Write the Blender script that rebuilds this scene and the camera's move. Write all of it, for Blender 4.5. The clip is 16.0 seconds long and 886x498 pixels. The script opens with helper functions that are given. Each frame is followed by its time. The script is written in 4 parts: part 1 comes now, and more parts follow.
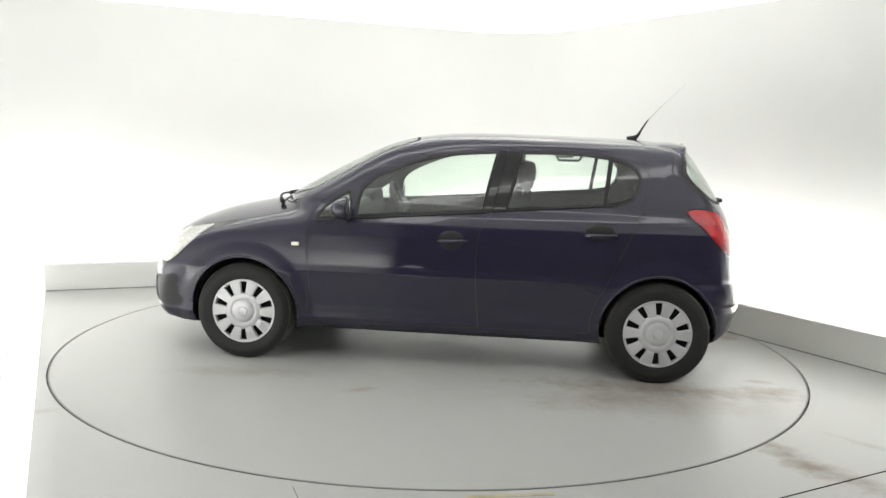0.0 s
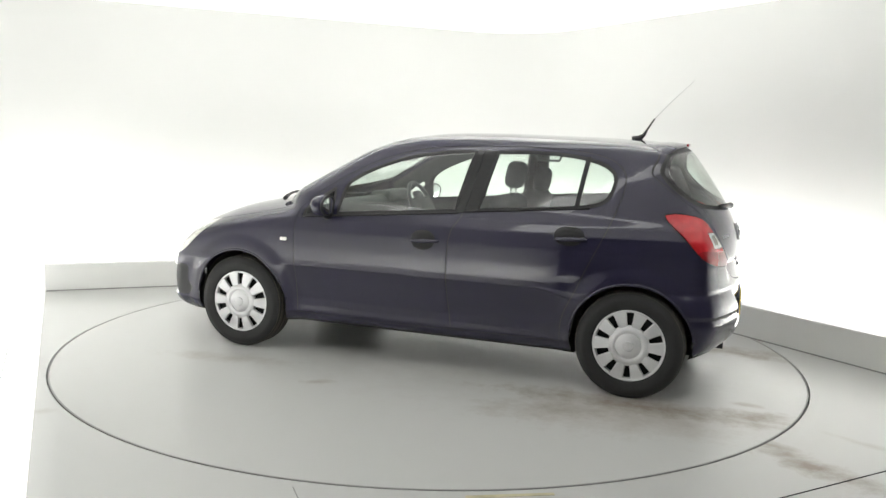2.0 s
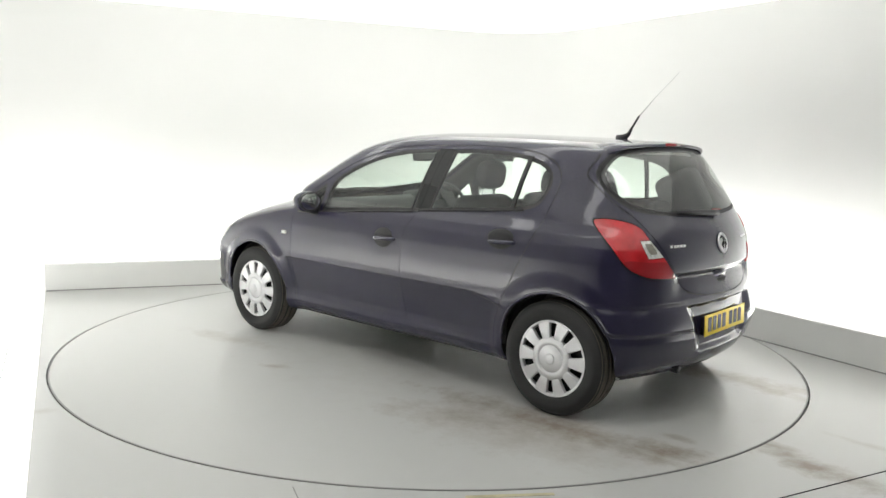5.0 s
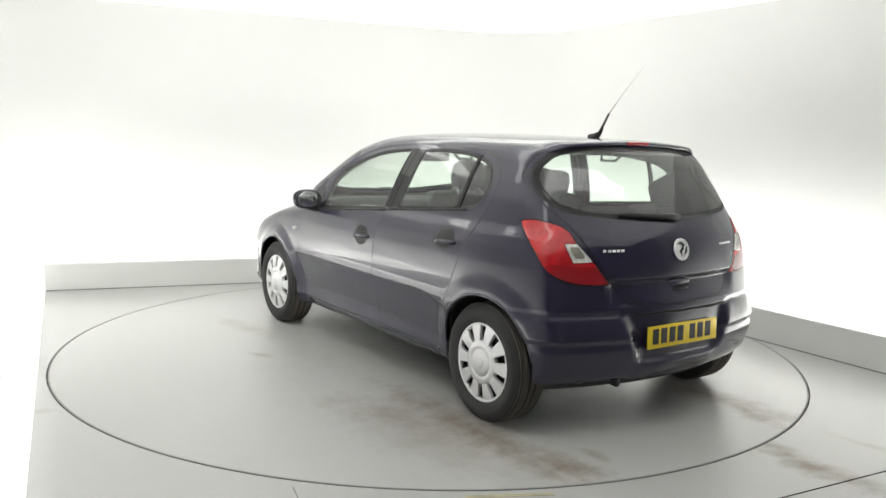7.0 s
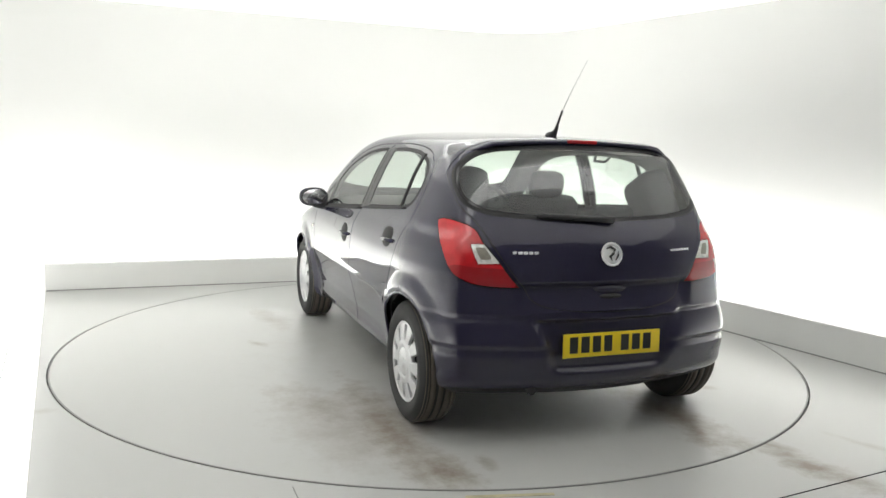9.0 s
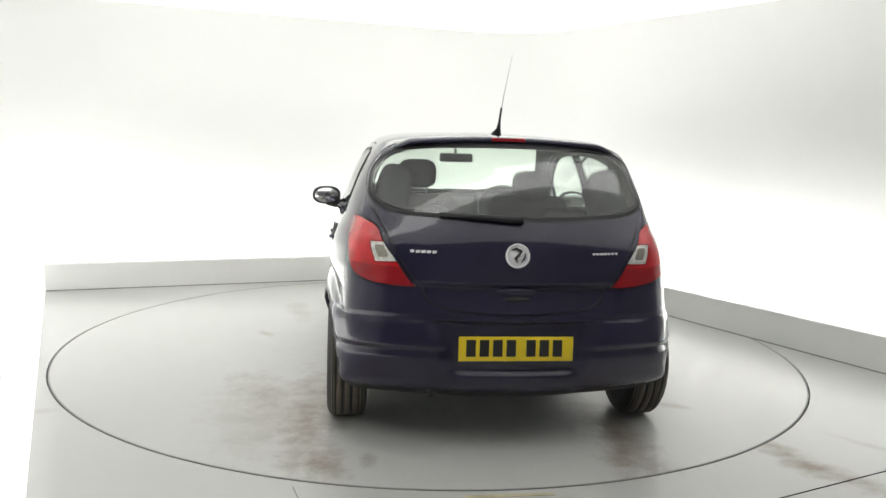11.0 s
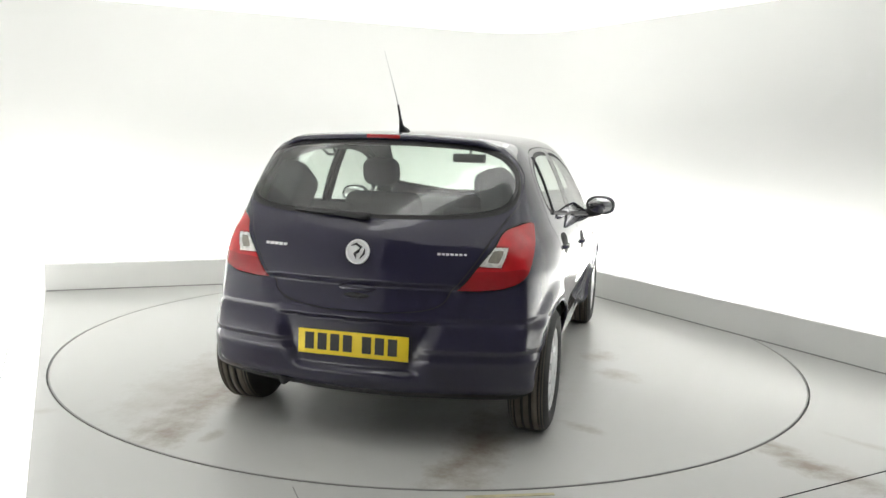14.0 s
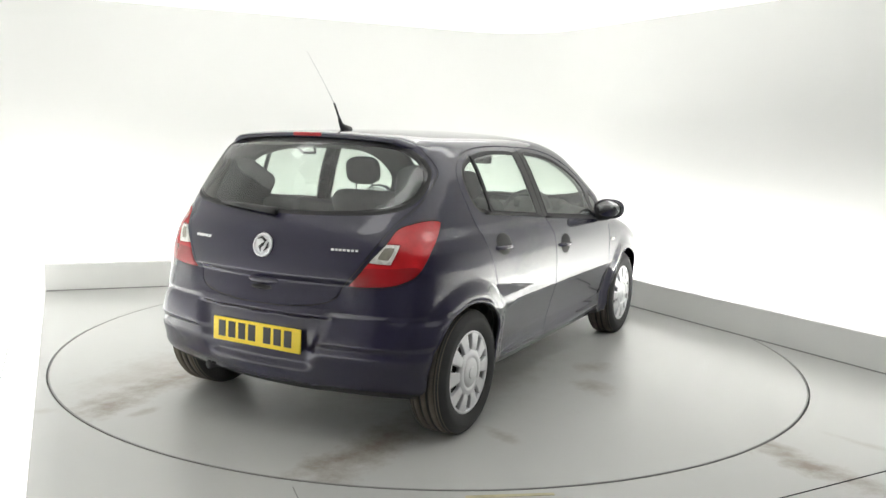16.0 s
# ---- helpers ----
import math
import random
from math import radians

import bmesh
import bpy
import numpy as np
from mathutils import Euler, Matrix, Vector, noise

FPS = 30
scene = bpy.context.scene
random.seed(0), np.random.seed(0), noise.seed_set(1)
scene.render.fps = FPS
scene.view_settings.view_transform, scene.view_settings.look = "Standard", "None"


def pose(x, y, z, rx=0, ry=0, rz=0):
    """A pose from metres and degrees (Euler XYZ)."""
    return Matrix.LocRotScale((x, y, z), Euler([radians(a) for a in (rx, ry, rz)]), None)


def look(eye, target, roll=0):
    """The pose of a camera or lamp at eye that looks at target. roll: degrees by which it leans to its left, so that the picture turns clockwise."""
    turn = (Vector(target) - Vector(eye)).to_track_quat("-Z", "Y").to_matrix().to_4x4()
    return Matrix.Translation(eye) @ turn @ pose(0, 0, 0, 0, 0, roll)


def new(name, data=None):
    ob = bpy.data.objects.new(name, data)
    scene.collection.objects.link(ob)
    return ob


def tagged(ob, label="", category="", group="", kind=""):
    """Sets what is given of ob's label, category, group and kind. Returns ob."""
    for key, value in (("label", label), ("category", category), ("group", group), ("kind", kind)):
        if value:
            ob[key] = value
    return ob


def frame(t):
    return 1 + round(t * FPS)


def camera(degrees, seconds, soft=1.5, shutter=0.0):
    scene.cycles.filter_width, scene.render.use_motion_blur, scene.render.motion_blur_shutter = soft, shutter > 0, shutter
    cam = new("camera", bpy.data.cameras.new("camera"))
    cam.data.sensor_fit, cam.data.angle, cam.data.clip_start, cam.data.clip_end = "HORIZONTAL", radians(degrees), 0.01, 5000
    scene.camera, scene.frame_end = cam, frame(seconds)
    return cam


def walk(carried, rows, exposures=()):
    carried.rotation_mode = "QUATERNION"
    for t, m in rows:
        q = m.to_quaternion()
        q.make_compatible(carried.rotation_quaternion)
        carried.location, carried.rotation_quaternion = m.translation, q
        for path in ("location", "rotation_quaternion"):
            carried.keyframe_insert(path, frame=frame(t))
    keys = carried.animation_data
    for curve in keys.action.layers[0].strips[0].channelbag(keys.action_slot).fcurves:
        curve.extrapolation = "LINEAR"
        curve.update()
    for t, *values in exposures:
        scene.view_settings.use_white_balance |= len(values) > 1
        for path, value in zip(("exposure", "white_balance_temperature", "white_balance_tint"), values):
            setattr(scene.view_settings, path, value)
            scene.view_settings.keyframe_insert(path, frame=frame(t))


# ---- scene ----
# camera: it stands still beside the turntable
cam = camera(56.98, 16.0, soft=1.5)
EYE = Vector((0.0, -5.491, 1.400))
AIM = EYE + Vector((0.0110, 0.9907, -0.1354))
CAMERA_POSE = look(EYE, AIM, 1.749)
walk(cam, [(0.0, CAMERA_POSE), (16.0, CAMERA_POSE)])

# ---- light: luminous ceiling, light troughs behind the plinths ----
world = bpy.data.worlds.new("studio_dark")
world.use_nodes = True
world.node_tree.nodes["Background"].inputs["Color"].default_value = (0.9, 0.95, 1.0, 1)
world.node_tree.nodes["Background"].inputs["Strength"].default_value = 0.02
scene.world = world
scene.view_settings.exposure = 0.0
CEILING_GLOW = 0.42
TUBE_GLOW = 2.7
TROUGH_GLOW = (7.0, 7.0, 11.8)

CAR_X, CAR_Y = -0.161, -0.166      # the car's middle on the turntable
TURN = [(0, 172.66), (1, 165.73), (2, 158.84), (3, 151.98), (4, 145.11), (5, 138.23), (6, 131.33), (7, 124.39), (8, 117.41),
        (9, 110.39), (10, 103.34), (11, 96.26), (12, 89.16), (13, 82.07), (14, 74.99), (15, 67.97), (16, 61.01)]
TABLE_R = 2.388


# ---- materials ----
def material(name, color, rough=0.5, metal=0.0, coat=0.0, noise_amount=0.0, noise_scale=20.0, bump=0.0, bump_scale=200.0, emit=0.0, spec=0.5):
    m = bpy.data.materials.new(name)
    m.use_nodes = True
    nt = m.node_tree
    b = nt.nodes["Principled BSDF"]
    b.inputs["Base Color"].default_value = (*color, 1)
    b.inputs["Roughness"].default_value = rough
    b.inputs["Metallic"].default_value = metal
    b.inputs["Coat Weight"].default_value = coat
    b.inputs["Coat Roughness"].default_value = 0.03
    b.inputs["Specular IOR Level"].default_value = spec
    if emit:
        b.inputs["Emission Color"].default_value = (*color, 1)
        b.inputs["Emission Strength"].default_value = emit
    if noise_amount or bump:
        tc = nt.nodes.new("ShaderNodeTexCoord")
    if noise_amount:
        n = nt.nodes.new("ShaderNodeTexNoise")
        n.inputs["Scale"].default_value = noise_scale
        n.inputs["Detail"].default_value = 3
        nt.links.new(tc.outputs["Object"], n.inputs["Vector"])
        r = nt.nodes.new("ShaderNodeMapRange")
        r.inputs["From Min"].default_value, r.inputs["From Max"].default_value = 0.1, 0.9
        r.inputs["To Min"].default_value, r.inputs["To Max"].default_value = 1 - noise_amount, 1 + noise_amount
        nt.links.new(n.outputs["Fac"], r.inputs["Value"])
        mix = nt.nodes.new("ShaderNodeVectorMath")
        mix.operation = "SCALE"
        mix.inputs[0].default_value = color
        nt.links.new(r.outputs["Result"], mix.inputs["Scale"])
        nt.links.new(mix.outputs["Vector"], b.inputs["Base Color"])
        rr = nt.nodes.new("ShaderNodeMapRange")
        rr.inputs["To Min"].default_value, rr.inputs["To Max"].default_value = max(0.0, rough - 0.05), min(1.0, rough + 0.05)
        nt.links.new(n.outputs["Fac"], rr.inputs["Value"])
        nt.links.new(rr.outputs["Result"], b.inputs["Roughness"])
    if bump:
        n2 = nt.nodes.new("ShaderNodeTexNoise")
        n2.inputs["Scale"].default_value = bump_scale
        n2.inputs["Detail"].default_value = 3
        nt.links.new(tc.outputs["Object"], n2.inputs["Vector"])
        bp = nt.nodes.new("ShaderNodeBump")
        bp.inputs["Strength"].default_value = bump
        bp.inputs["Distance"].default_value = 0.002
        nt.links.new(n2.outputs["Fac"], bp.inputs["Height"])
        nt.links.new(bp.outputs["Normal"], b.inputs["Normal"])
    return m


def glass_material(name, tint, gloss=0.045):
    m = bpy.data.materials.new(name)
    m.use_nodes = True
    nt = m.node_tree
    nt.nodes.remove(nt.nodes["Principled BSDF"])
    out = nt.nodes["Material Output"]
    tr = nt.nodes.new("ShaderNodeBsdfTransparent")
    tr.inputs["Color"].default_value = (*tint, 1)
    gl = nt.nodes.new("ShaderNodeBsdfGlossy")
    gl.inputs["Roughness"].default_value = 0.015
    lw = nt.nodes.new("ShaderNodeLayerWeight")
    lw.inputs["Blend"].default_value = 0.5
    pw = nt.nodes.new("ShaderNodeMath")
    pw.operation = "POWER"
    pw.inputs[1].default_value = 4.0
    nt.links.new(lw.outputs["Facing"], pw.inputs[0])
    fr = nt.nodes.new("ShaderNodeMath")
    fr.operation = "MULTIPLY_ADD"
    fr.inputs[1].default_value, fr.inputs[2].default_value = 0.85, 2 * gloss
    nt.links.new(pw.outputs["Value"], fr.inputs[0])
    mx = nt.nodes.new("ShaderNodeMixShader")
    nt.links.new(fr.outputs["Value"], mx.inputs["Fac"])
    nt.links.new(tr.outputs["BSDF"], mx.inputs[1])
    nt.links.new(gl.outputs["BSDF"], mx.inputs[2])
    nt.links.new(mx.outputs["Shader"], out.inputs["Surface"])
    return m


def stained_floor(name, color, spots, rough):
    """Painted floor; spots: (x, y, half length, half width, degrees, strength) of tyre dirt and other brown marks in
    the object's own space.
    """
    m = material(name, color, rough, noise_amount=0.03, noise_scale=0.9)
    nt = m.node_tree
    b = nt.nodes["Principled BSDF"]
    tc = nt.nodes.new("ShaderNodeTexCoord")
    fine = nt.nodes.new("ShaderNodeTexNoise")
    fine.inputs["Scale"].default_value = 7.0
    fine.inputs["Detail"].default_value = 8
    fine.inputs["Roughness"].default_value = 0.7
    nt.links.new(tc.outputs["Object"], fine.inputs["Vector"])
    total = None
    for x, y, a, w, deg, s in spots:
        mp = nt.nodes.new("ShaderNodeMapping")
        mp.vector_type = "TEXTURE"
        mp.inputs["Location"].default_value = (x, y, 0)
        mp.inputs["Rotation"].default_value = (0, 0, radians(deg))
        mp.inputs["Scale"].default_value = (a, w, 1)
        nt.links.new(tc.outputs["Object"], mp.inputs["Vector"])
        ln = nt.nodes.new("ShaderNodeVectorMath")
        ln.operation = "LENGTH"
        nt.links.new(mp.outputs["Vector"], ln.inputs[0])
        add = nt.nodes.new("ShaderNodeMath")
        add.operation = "MULTIPLY_ADD"
        nt.links.new(fine.outputs["Fac"], add.inputs[0])
        add.inputs[1].default_value = 2.4
        nt.links.new(ln.outputs["Value"], add.inputs[2])
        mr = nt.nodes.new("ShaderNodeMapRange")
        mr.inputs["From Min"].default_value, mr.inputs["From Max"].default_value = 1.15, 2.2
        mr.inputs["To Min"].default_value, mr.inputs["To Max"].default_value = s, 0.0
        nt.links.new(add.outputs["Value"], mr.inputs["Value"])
        if total is None:
            total = mr.outputs["Result"]
        else:
            mxm = nt.nodes.new("ShaderNodeMath")
            mxm.operation = "MAXIMUM"
            nt.links.new(total, mxm.inputs[0])
            nt.links.new(mr.outputs["Result"], mxm.inputs[1])
            total = mxm.outputs["Value"]
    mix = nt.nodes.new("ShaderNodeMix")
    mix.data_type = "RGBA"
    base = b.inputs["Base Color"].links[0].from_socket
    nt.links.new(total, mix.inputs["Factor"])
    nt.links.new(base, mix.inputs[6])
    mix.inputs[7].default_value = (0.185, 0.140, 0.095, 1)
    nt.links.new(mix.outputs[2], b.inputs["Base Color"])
    return m


def paint_material():
    m = material("navy_metallic_paint", (0.0146, 0.0130, 0.0325), 0.45, 0.0, 1.0, spec=0.08)
    nt = m.node_tree
    b = nt.nodes["Principled BSDF"]
    tc = nt.nodes.new("ShaderNodeTexCoord")
    fl = nt.nodes.new("ShaderNodeTexVoronoi")
    fl.inputs["Scale"].default_value = 900.0
    nt.links.new(tc.outputs["Object"], fl.inputs["Vector"])
    ramp = nt.nodes.new("ShaderNodeMapRange")
    ramp.inputs["To Min"].default_value, ramp.inputs["To Max"].default_value = 0.8, 1.5
    nt.links.new(fl.outputs["Distance"], ramp.inputs["Value"])
    dust = nt.nodes.new("ShaderNodeTexNoise")
    dust.inputs["Scale"].default_value = 3.0
    dust.inputs["Detail"].default_value = 6
    nt.links.new(tc.outputs["Object"], dust.inputs["Vector"])
    mr = nt.nodes.new("ShaderNodeMapRange")
    mr.inputs["To Min"].default_value, mr.inputs["To Max"].default_value = 0.005, 0.03
    nt.links.new(dust.outputs["Fac"], mr.inputs["Value"])
    nt.links.new(mr.outputs["Result"], b.inputs["Coat Roughness"])
    b.inputs["Coat IOR"].default_value = 1.6
    sc = nt.nodes.new("ShaderNodeVectorMath")
    sc.operation = "SCALE"
    sc.inputs[0].default_value = (0.0146, 0.0130, 0.0325)
    nt.links.new(ramp.outputs["Result"], sc.inputs["Scale"])
    nt.links.new(sc.outputs["Vector"], b.inputs["Base Color"])
    return m


PAINT = paint_material()
RUBBER = material("tyre_rubber", (0.017, 0.017, 0.017), 0.7, noise_amount=0.2, noise_scale=14, bump=0.3, bump_scale=120)
TREAD = material("dusty_tyre_tread", (0.105, 0.092, 0.074), 0.95, noise_amount=0.35, noise_scale=9, bump=0.4, bump_scale=90)
GLOSSBLACK = material("gloss_black_trim", (0.006, 0.006, 0.007), 0.35, 0, 0.9, spec=0.0)
BLACK = material("black_plastic", (0.012, 0.012, 0.014), 0.5, noise_amount=0.1, bump=0.1)
SEAL = material("black_rubber_seal", (0.008, 0.008, 0.009), 0.6)
TRIM = material("dark_grey_cabin_plastic", (0.07, 0.07, 0.072), 0.65, noise_amount=0.1, bump=0.2)
CLOTH = material("charcoal_seat_cloth", (0.035, 0.036, 0.040), 0.95, noise_amount=0.15, noise_scale=30)
HEADLINER = material("light_grey_headliner", (0.45, 0.45, 0.43), 0.95, noise_amount=0.05, bump=0.2)
SILVER = material("silver_wheel_paint", (0.66, 0.66, 0.67), 0.34, 0.35, noise_amount=0.06, noise_scale=9)
STEEL = material("dark_steel_rim", (0.02, 0.02, 0.021), 0.6, 0.3)
BADGE = material("bright_badge_metal", (0.82, 0.82, 0.83), 0.45, 0.1)
CHROME = material("chrome", (0.85, 0.85, 0.87), 0.08, 1.0)
RED = material("red_lamp_plastic", (0.52, 0.009, 0.015), 0.2, 0, 0.9, noise_amount=0.35, noise_scale=14)
DARKRED = material("dark_red_lamp_plastic", (0.30, 0.006, 0.011), 0.2, 0, 0.8, noise_amount=0.1, noise_scale=25)


def fluted_lens():
    """Clear lens over a faceted silver reflector."""
    m = material("faceted_reversing_lens", (0.7, 0.69, 0.66), 0.15, 0.2, 1.0)
    nt = m.node_tree
    tc = nt.nodes.new("ShaderNodeTexCoord")
    cells = nt.nodes.new("ShaderNodeTexVoronoi")
    cells.inputs["Scale"].default_value = 75.0
    nt.links.new(tc.outputs["Object"], cells.inputs["Vector"])
    grey = nt.nodes.new("ShaderNodeRGBToBW")
    nt.links.new(cells.outputs["Color"], grey.inputs["Color"])
    ramp = nt.nodes.new("ShaderNodeMapRange")
    ramp.inputs["From Min"].default_value, ramp.inputs["From Max"].default_value = 0.2, 0.8
    ramp.inputs["To Min"].default_value, ramp.inputs["To Max"].default_value = 0.80, 1.15
    nt.links.new(grey.outputs["Val"], ramp.inputs["Value"])
    sc = nt.nodes.new("ShaderNodeVectorMath")
    sc.operation = "SCALE"
    sc.inputs[0].default_value = (0.76, 0.75, 0.71)
    nt.links.new(ramp.outputs["Result"], sc.inputs["Scale"])
    nt.links.new(sc.outputs["Vector"], nt.nodes["Principled BSDF"].inputs["Base Color"])
    return m


FLUTED = fluted_lens()
REFLECT = material("beige_bulb_reflector", (0.36, 0.33, 0.28), 0.25, 0.4, 0.8, noise_amount=0.3, noise_scale=60)
ORANGE = material("pale_indicator_lens", (0.85, 0.83, 0.78), 0.15, 0, 1.0)
PLATE = material("yellow_plate", (0.86, 0.64, 0.025), 0.4, noise_amount=0.04)
PLATEINK = material("black_plate_ink", (0.02, 0.02, 0.02), 0.5)
GLASS = glass_material("tinted_glass", (0.84, 0.91, 0.86))
WHIP = material("pale_steel_whip", (0.50, 0.50, 0.50), 0.4, 0.3)
MIRROR = material("mirror_glass", (0.8, 0.8, 0.82), 0.02, 1.0)
UNDER = material("underbody_black", (0.015, 0.015, 0.015), 0.85, noise_amount=0.3, noise_scale=8)
WALL = material("white_studio_wall", (0.80, 0.80, 0.785), 0.9, noise_amount=0.012, noise_scale=1.2, bump=0.02, bump_scale=30)
PLINTHM = material("white_painted_board", (0.74, 0.74, 0.72), 0.6, noise_amount=0.02, noise_scale=4, bump=0.03, bump_scale=40)
GREYWALL = material("grey_hall_wall", (0.74, 0.74, 0.75), 0.9, noise_amount=0.08, noise_scale=2)
LIGHTM = material("ceiling_diffuser", (0.997, 1.0, 0.980), 0.9, emit=CEILING_GLOW)
TROUGHS = [material("light_strip", (0.997, 1.0, 0.980), 0.9, emit=g) for g in TROUGH_GLOW]
TUBEM = material("ceiling_tube", (0.997, 1.0, 0.980), 0.9, emit=TUBE_GLOW)
# emission added to the left plinth so it looks strongly lit; no lamp
GLOWPLINTHM = material("glowing_plinth_board", (0.997, 1.0, 0.980), 0.9, emit=0.9)
TAPE = material("worn_yellow_tape", (0.50, 0.46, 0.30), 0.7, noise_amount=0.4, noise_scale=12)
JOINTM = material("grey_joint", (0.30, 0.30, 0.29), 0.9)
GAPM = material("dark_gap", (0.02, 0.02, 0.02), 0.9)
FLOOR = stained_floor("grey_floor_paint", (0.465, 0.468, 0.455), [(1.72, -2.05, 0.45, 0.13, -58, 0.95), (1.64, -1.80, 0.20, 0.06, -40, 0.7), (-1.95, -1.6, 0.14, 0.05, 20, 0.35), (2.1, -1.75, 0.25, 0.04, -50, 0.3)], 0.335)
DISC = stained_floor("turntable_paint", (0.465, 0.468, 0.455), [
    # first a broad faint brown patch round the middle, then the smaller marks
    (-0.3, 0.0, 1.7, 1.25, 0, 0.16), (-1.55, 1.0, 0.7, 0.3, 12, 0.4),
    (-1.80, -0.72, 0.70, 0.16, 4, 0.85), (-2.08, -0.66, 0.28, 0.11, -15, 0.9), (-1.50, 0.78, 0.95, 0.20, 0, 0.85), (-2.08, 0.69, 0.28, 0.13, 10, 0.95), (-1.2, 0.98, 0.6, 0.25, 20, 0.6),
    (-0.35, -1.28, 0.20, 0.13, 40, 0.6), (-1.36, -1.15, 0.15, 0.06, 60, 0.6), (-2.05, 0.49, 0.12, 0.05, 0, 0.6), (0.04, -1.14, 0.18, 0.13, 0, 0.6), (1.0, 0.95, 0.5, 0.12, 10, 0.4),
    (-0.55, -0.75, 0.9, 0.25, 3, 0.35), (0.25, 1.15, 0.13, 0.05, 30, 0.5)], 0.335)


# ---- mesh helpers ----
def part(name, bm, mat, parent=None, label="", smooth=True, loc=None):
    me = bpy.data.meshes.new(name)
    bm.to_mesh(me)
    bm.free()
    for m in (mat if isinstance(mat, (list, tuple)) else [mat]):
        me.materials.append(m)
    if smooth:
        me.polygons.foreach_set("use_smooth", [True] * len(me.polygons))
    ob = new(name, me)
    if parent is not None:
        ob.parent = parent
    if loc is not None:
        ob.location = loc
    if label:
        tagged(ob, label)
    return ob


def rbox(sx, sy, sz, r=0.01, m=None, seg=3, taper=1.0):
    """A box with rounded edges; taper narrows its top."""
    bm = bmesh.new()
    bmesh.ops.create_cube(bm, size=1)
    for v in bm.verts:
        k = taper if v.co.z > 0 else 1.0
        v.co = Vector((v.co.x * sx * k, v.co.y * sy * k, v.co.z * sz))
    if r > 0:
        bmesh.ops.bevel(bm, geom=bm.edges[:], offset=r, segments=seg, profile=0.5, affect="EDGES")
    if m is not None:
        bm.transform(m)
    return bm


def lathe(profile, n=48, axis="Y", closed=False):
    """Turns (radius, height) points about an axis."""
    bm = bmesh.new()
    rings = []
    for i in range(n):
        a = 2 * math.pi * i / n
        ring = []
        for r, h in profile:
            p = (r * math.cos(a), h, r * math.sin(a)) if axis == "Y" else (r * math.cos(a), r * math.sin(a), h)
            ring.append(bm.verts.new(p))
        rings.append(ring)
    for i in range(n):
        a, b = rings[i], rings[(i + 1) % n]
        for j in range(len(profile) - (0 if closed else 1)):
            k = (j + 1) % len(profile)
            bm.faces.new((a[j], a[k], b[k], b[j]))
    bmesh.ops.remove_doubles(bm, verts=bm.verts, dist=1e-5)
    bmesh.ops.recalc_face_normals(bm, faces=bm.faces)
    return bm


def tube(points, r, n=8):
    """A round bar along points; r is a number or a radius for each point."""
    bm = bmesh.new()
    pts = [Vector(p) for p in points]
    rings = []
    for i, p in enumerate(pts):
        d = (pts[min(i + 1, len(pts) - 1)] - pts[max(i - 1, 0)]).normalized()
        s = d.cross(Vector((0.13, 0.27, 0.95))).normalized()
        u = d.cross(s)
        rr = r[i] if isinstance(r, (list, tuple)) else r
        rings.append([bm.verts.new(p + rr * (math.cos(2 * math.pi * k / n) * s + math.sin(2 * math.pi * k / n) * u)) for k in range(n)])
    for a, b in zip(rings, rings[1:]):
        for k in range(n):
            bm.faces.new((a[k], a[(k + 1) % n], b[(k + 1) % n], b[k]))
    bm.faces.new(rings[0])
    bm.faces.new(rings[-1])
    bmesh.ops.recalc_face_normals(bm, faces=bm.faces)
    return bm


def merge(*bms):
    out = bms[0]
    for b in bms[1:]:
        me = bpy.data.meshes.new("tmp")
        b.to_mesh(me)
        b.free()
        out.from_mesh(me)
        bpy.data.meshes.remove(me)
    return out


def curve(points, n=6, closed=True):
    """Smooth curve through points; a point given twice running is a corner."""
    p = [np.array(q, float) for q in points]
    out = []
    k = len(p)
    for i in range(k if closed else k - 1):
        p0, p1, p2, p3 = (p[(i - 1) % k] if closed or i > 0 else p[i], p[i], p[(i + 1) % k], p[(i + 2) % k] if closed or i + 2 < k else p[min(i + 1, k - 1)])
        if np.allclose(p1, p2):
            continue
        for s in range(n):
            t = s / n
            out.append(0.5 * ((2 * p1) + (-p0 + p2) * t + (2 * p0 - 5 * p1 + 4 * p2 - p3) * t * t + (-p0 + 3 * p1 - 3 * p2 + p3) * t ** 3))
    if not closed:
        out.append(p[-1])
    return np.array(out)


def sm(v, a, b):
    t = np.clip((v - a) / (b - a), 0, 1)
    return t * t * (3 - 2 * t)


def inside(poly, u, v):
    """Which points (u, v) lie in the polygon."""
    u, v = np.asarray(u, float), np.asarray(v, float)
    hit = np.zeros(u.shape, bool)
    for (x0, y0), (x1, y1) in zip(poly, np.roll(poly, -1, 0)):
        if y0 == y1:
            continue
        c = ((y0 > v) != (y1 > v)) & (u < (x1 - x0) * (v - y0) / (y1 - y0) + x0)
        hit ^= c
    return hit


def offset(poly, d):
    """The polygon grown by d."""
    area = 0.5 * np.sum(poly[:, 0] * np.roll(poly[:, 1], -1) - np.roll(poly[:, 0], -1) * poly[:, 1])
    t = np.roll(poly, -1, 0) - np.roll(poly, 1, 0)
    t = t / np.maximum(np.linalg.norm(t, axis=1), 1e-9)[:, None]
    nrm = np.stack([t[:, 1], -t[:, 0]], 1) * np.sign(area)
    return poly + d * nrm


# ---- the studio ----
def structure(name, bm, mat, label, category, smooth=False):
    return tagged(part(name, bm, mat, smooth=smooth), label, category, kind="structure")


